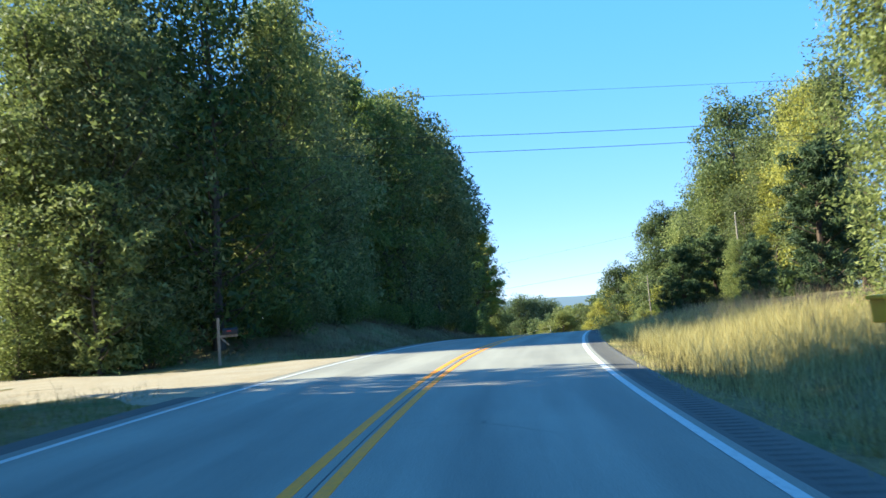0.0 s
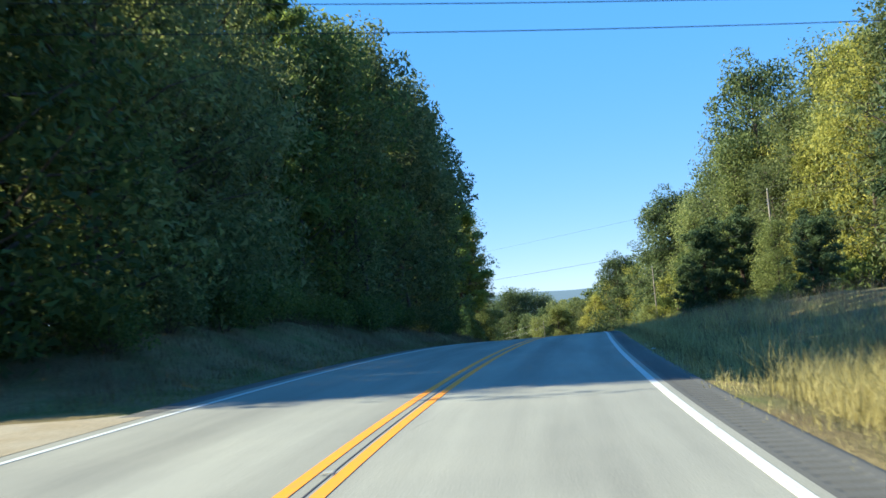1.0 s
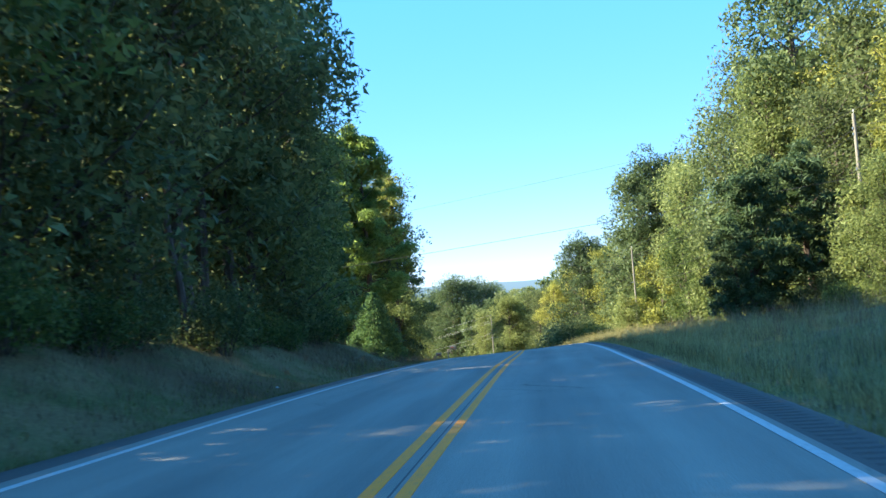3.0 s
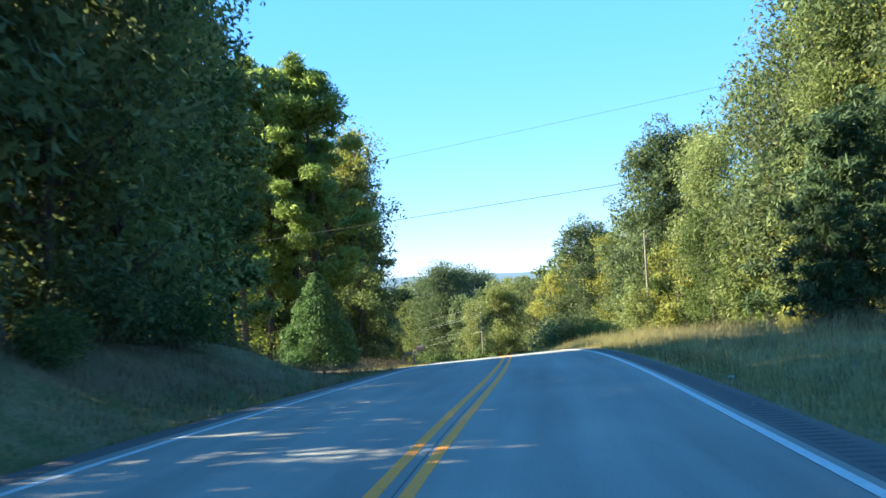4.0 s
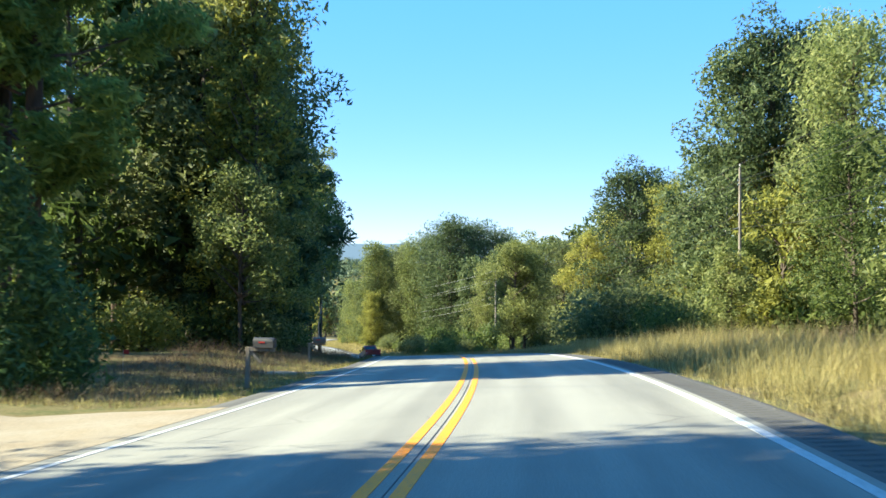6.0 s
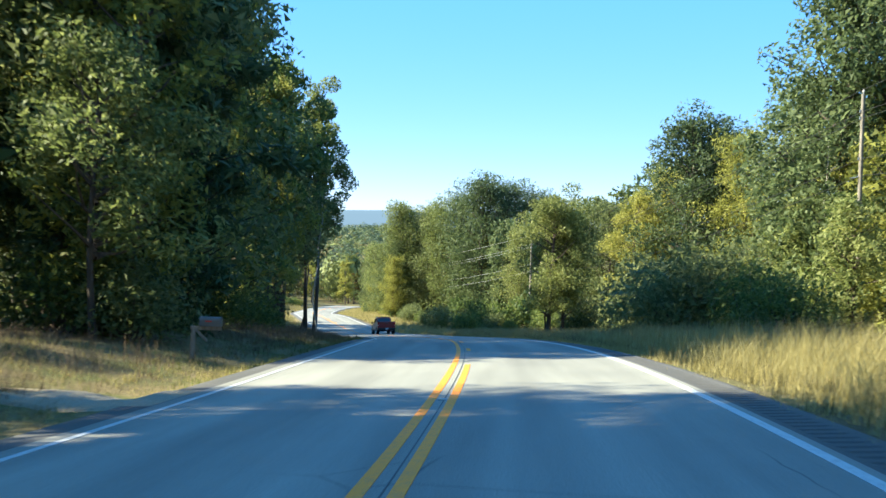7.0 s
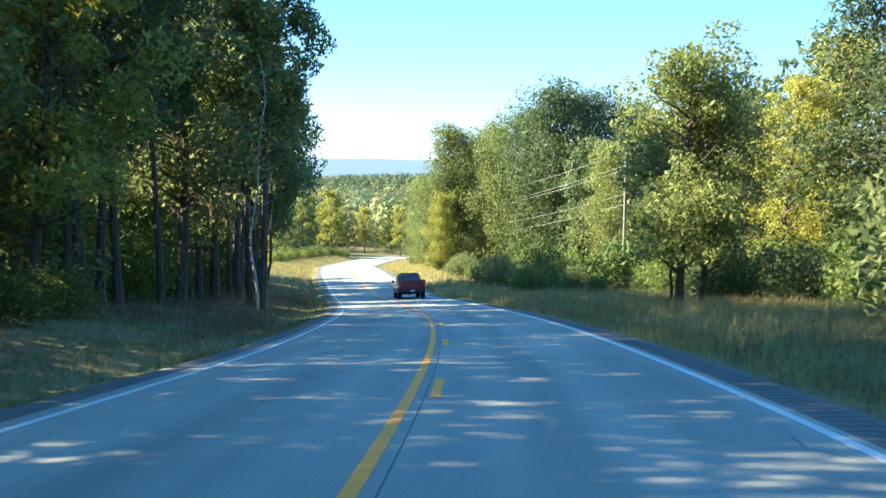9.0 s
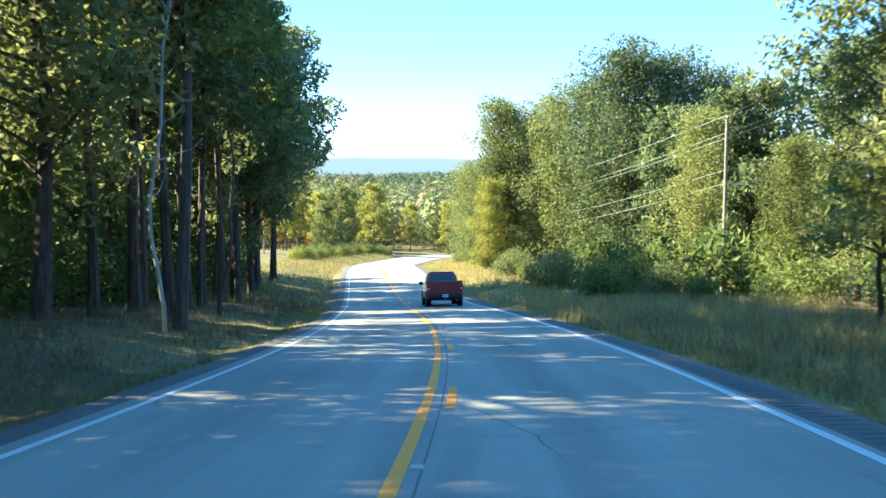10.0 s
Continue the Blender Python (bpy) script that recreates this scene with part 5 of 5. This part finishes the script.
        lamp = part("tail_lamp", box((0.15, 0.12, 0.46), (sx * 0.895, -1.085, 1.06), 0.03), TAIL, car, "tall red tail lamp")
        part("reverse_lens", box((0.09, 0.02, 0.07), (sx * 0.895, -1.145, 0.98), 0.008), LAMP, lamp)
        part("headlight", box((0.30, 0.10, 0.18), (sx * 0.78, 4.64, 0.90), 0.03), LAMP, car)
        mirror = part("side_mirror", box((0.22, 0.10, 0.18), (sx * 1.10, 2.72, 1.27), 0.035), BUMPER, car)
        part("mirror_glass", box((0.18, 0.012, 0.13), (sx * 1.10, 2.666, 1.27), 0.004), CAR_GLASS, mirror)
        part("fender_arch", disc(0.47, 0.05, sx * 0.985, 0, 0.40, 0.40), BUMPER, car)
        part("fender_arch", disc(0.47, 0.05, sx * 0.985, 3.65, 0.40, 0.40), BUMPER, car)
        for y0 in (0.0, 3.65):
            wheel = part("wheel", disc(0.24, 0.10, sx * 0.92, y0, 0.40), BUMPER, car)
            part("tyre", disc(0.40, 0.27, sx * 0.86, y0, 0.40, 0.23), RUBBER, wheel)
            part("rim", disc(0.23, 0.04, sx * 0.975, y0, 0.40, 0.05), ALLOY, wheel)
        part("mud_flap", box((0.26, 0.015, 0.26), (sx * 0.84, -0.50, 0.40), 0.004), RUBBER, car)
    bump_ = part("rear_bumper", box((1.86, 0.22, 0.20), (0, -1.17, 0.60), 0.045), BUMPER, car)
    part("step", box((0.5, 0.10, 0.03), (0, -1.22, 0.71), 0.008), RUBBER, bump_)
    plate = part("number_plate", box((0.31, 0.012, 0.155), (0, -1.288, 0.60), 0.003), PLATE, car, "white number plate with dark bars")
    for k in range(5):
        part("plate_bar", box((0.032, 0.006, 0.065), (-0.10 + 0.05 * k, -1.297, 0.595)), PLATE_INK, plate)
    part("tow_hitch", box((0.06, 0.18, 0.06), (0, -1.26, 0.44), 0.008), STEEL, car)
    part("rear_axle", tube([(-0.78, 0, 0.38), (0.78, 0, 0.38)], [0.06, 0.06], 8), BUMPER, car)
    part("exhaust", tube([(0.62, 0.6, 0.40), (0.66, -1.0, 0.38)], [0.035, 0.035], 8), STEEL, car)
    part("underbody", box((1.5, 5.2, 0.12), (0, 1.8, 0.47), 0.02), BUMPER, car)
    part("front_bumper", box((1.84, 0.20, 0.22), (0, 4.70, 0.58), 0.05), BUMPER, car)
    return car


pickup(248.6, 1.72)


# ---------------------------------------------------------------- bare trees
def bare_tree(x, y, h, r0, seed, label, bark):
    r = np.random.default_rng(seed)
    root = thing("bare_tree", Matrix.Translation((x, y, gz(x, y))), label, "tree", "bare trees")
    spine = [Vector((0.22 * math.sin(z * 6 + seed) + 0.10 * math.sin(z * 17 + 2 * seed), 0.2 * math.sin(z * 5 + seed), z * h - 0.3)) for z in np.linspace(0, 1, 13)]
    part("trunk", tube(spine, [r0 * (1 - 0.85 * k / 12) + 0.012 for k in range(13)], 8), bark, root)
    for k in range(17):
        f = 0.35 + 0.6 * r.random()
        ang = r.random() * 6.28
        pts = limb_path(r, spine[int(f * 12)], (math.cos(ang), math.sin(ang), 0.5), 0.8 + 1.6 * r.random() * (1.2 - f), 0.25, 4)
        part("branch", tube(pts, [r0 * 0.3, r0 * 0.24, r0 * 0.17, r0 * 0.1, 0.005], 5), bark, root)
    return root


bare_tree(6.4, 219.9, 12.0, 0.06, 3, "pale leafless dead tree in front of the dark wood", PALE_BARK)
bare_tree(3.6, 233.0, 11.0, 0.10, 5, "grey leafless slender tree at the wood's edge", BARK)
bare_tree(42.5, 205.0, 14.0, 0.10, 6, "pale leafless tree above the sunlit wood", PALE_BARK)
bare_tree(-2.3, 78.0, 12.0, 0.12, 8, "grey bare stem at the edge of the shaded wood", BARK)
bare_tree(-0.2, 92.5, 13.0, 0.13, 9, "grey bare stem at the edge of the shaded wood", BARK)
bare_tree(25.2, 221.0, 5.5, 0.08, 12, "dark leaning bare tree among bushes", BARK)


# ---------------------------------------------------------------- earth mound by the second drive
gx, gy = np.meshgrid(np.linspace(-1, 1, 110), np.linspace(-1, 1, 60), indexing="ij")
mx, my = -0.6 + 5.0 * gx, 141.6 + 2.0 * gy - 0.5 * gx
lumps = np.random.default_rng(91)
hump = np.clip(1 - gx ** 2 - gy ** 2, 0, 1) ** 0.6 * (0.80 + 0.16 * np.sin(gx * 7 + gy * 3) + 0.10 * np.sin(gx * 15 - gy * 11) + 0.07 * np.sin(gy * 23 + gx * 31) + 0.05 * np.sin(gx * 57 - gy * 19) + 0.07 * lumps.random(gx.shape))
mound = tagged(new("earth_mound", sheet("earth_mound", np.stack([mx, my, ground_z(mx, my) - 0.08 + hump * 0.95], -1), LEAF_SOIL)), "low mound of brown earth, roots and dead leaves", "mound")
for k in range(26):
    a, b = lumps.random() * 1.6 - 0.8, lumps.random() * 1.2 - 0.7
    x, y = -0.6 + 5.0 * a, 141.6 + 2.0 * b - 0.5 * a
    z = gz(x, y) + max(0, 1 - a * a - b * b) ** 0.6 * 0.72
    part("root", tube(limb_path(lumps, (x, y, z - 0.05), (lumps.normal(), lumps.normal() - 0.6, 0.25), 0.5 + 0.8 * lumps.random(), 0.35, 4), [0.025, 0.02, 0.015, 0.01, 0.004], 5), BARK, mound)


# ---------------------------------------------------------------- litter and marker
PAPER = paint("crumpled_white_paper", (0.62, 0.62, 0.60), 0.8, scale=30.0)


def litter(s, lat, size, seed, label):
    """A crumpled scrap lying on the verge."""
    r = np.random.default_rng(seed)
    x, y = lat_xy(s, lat)
    bm = bmesh.new()
    bmesh.ops.create_icosphere(bm, subdivisions=2, radius=size)
    for v in bm.verts:
        v.co *= 0.7 + 0.5 * r.random()
        v.co.z = max(v.co.z * 0.6, -size * 0.3)
    me = bpy.data.meshes.new("paper_litter")
    bm.to_mesh(me)
    bm.free()
    me.materials.append(PAPER)
    ob = new("paper_litter", me)
    ob.matrix_world = Matrix.Translation((x, y, gz(x, y) + size * 0.28))
    tagged(ob, label, "litter", "scraps on the verge")


litter(50.3, 4.62, 0.06, 1, "crumpled white paper scrap in short grass")
litter(100.7, 5.1, 0.06, 2, "small white paper scrap beside the shoulder")
litter(88.0, -6.2, 0.05, 3, "small pale paper scrap on the shaded bank")

fx, fy = 6.9, 147.2
marker = thing("marker_flag", Matrix.Translation((fx, fy, gz(fx, fy))), "small red marker flag on a thin wire stake", "marker flag")
part("stake", tube([(0, 0, -0.1), (0.01, 0, 0.75)], [0.008, 0.006], 6), STEEL, marker)
part("flag", box((0.16, 0.008, 0.12), (0.09, 0, 0.68), 0.003), RED_PLASTIC, marker, "red plastic flag")
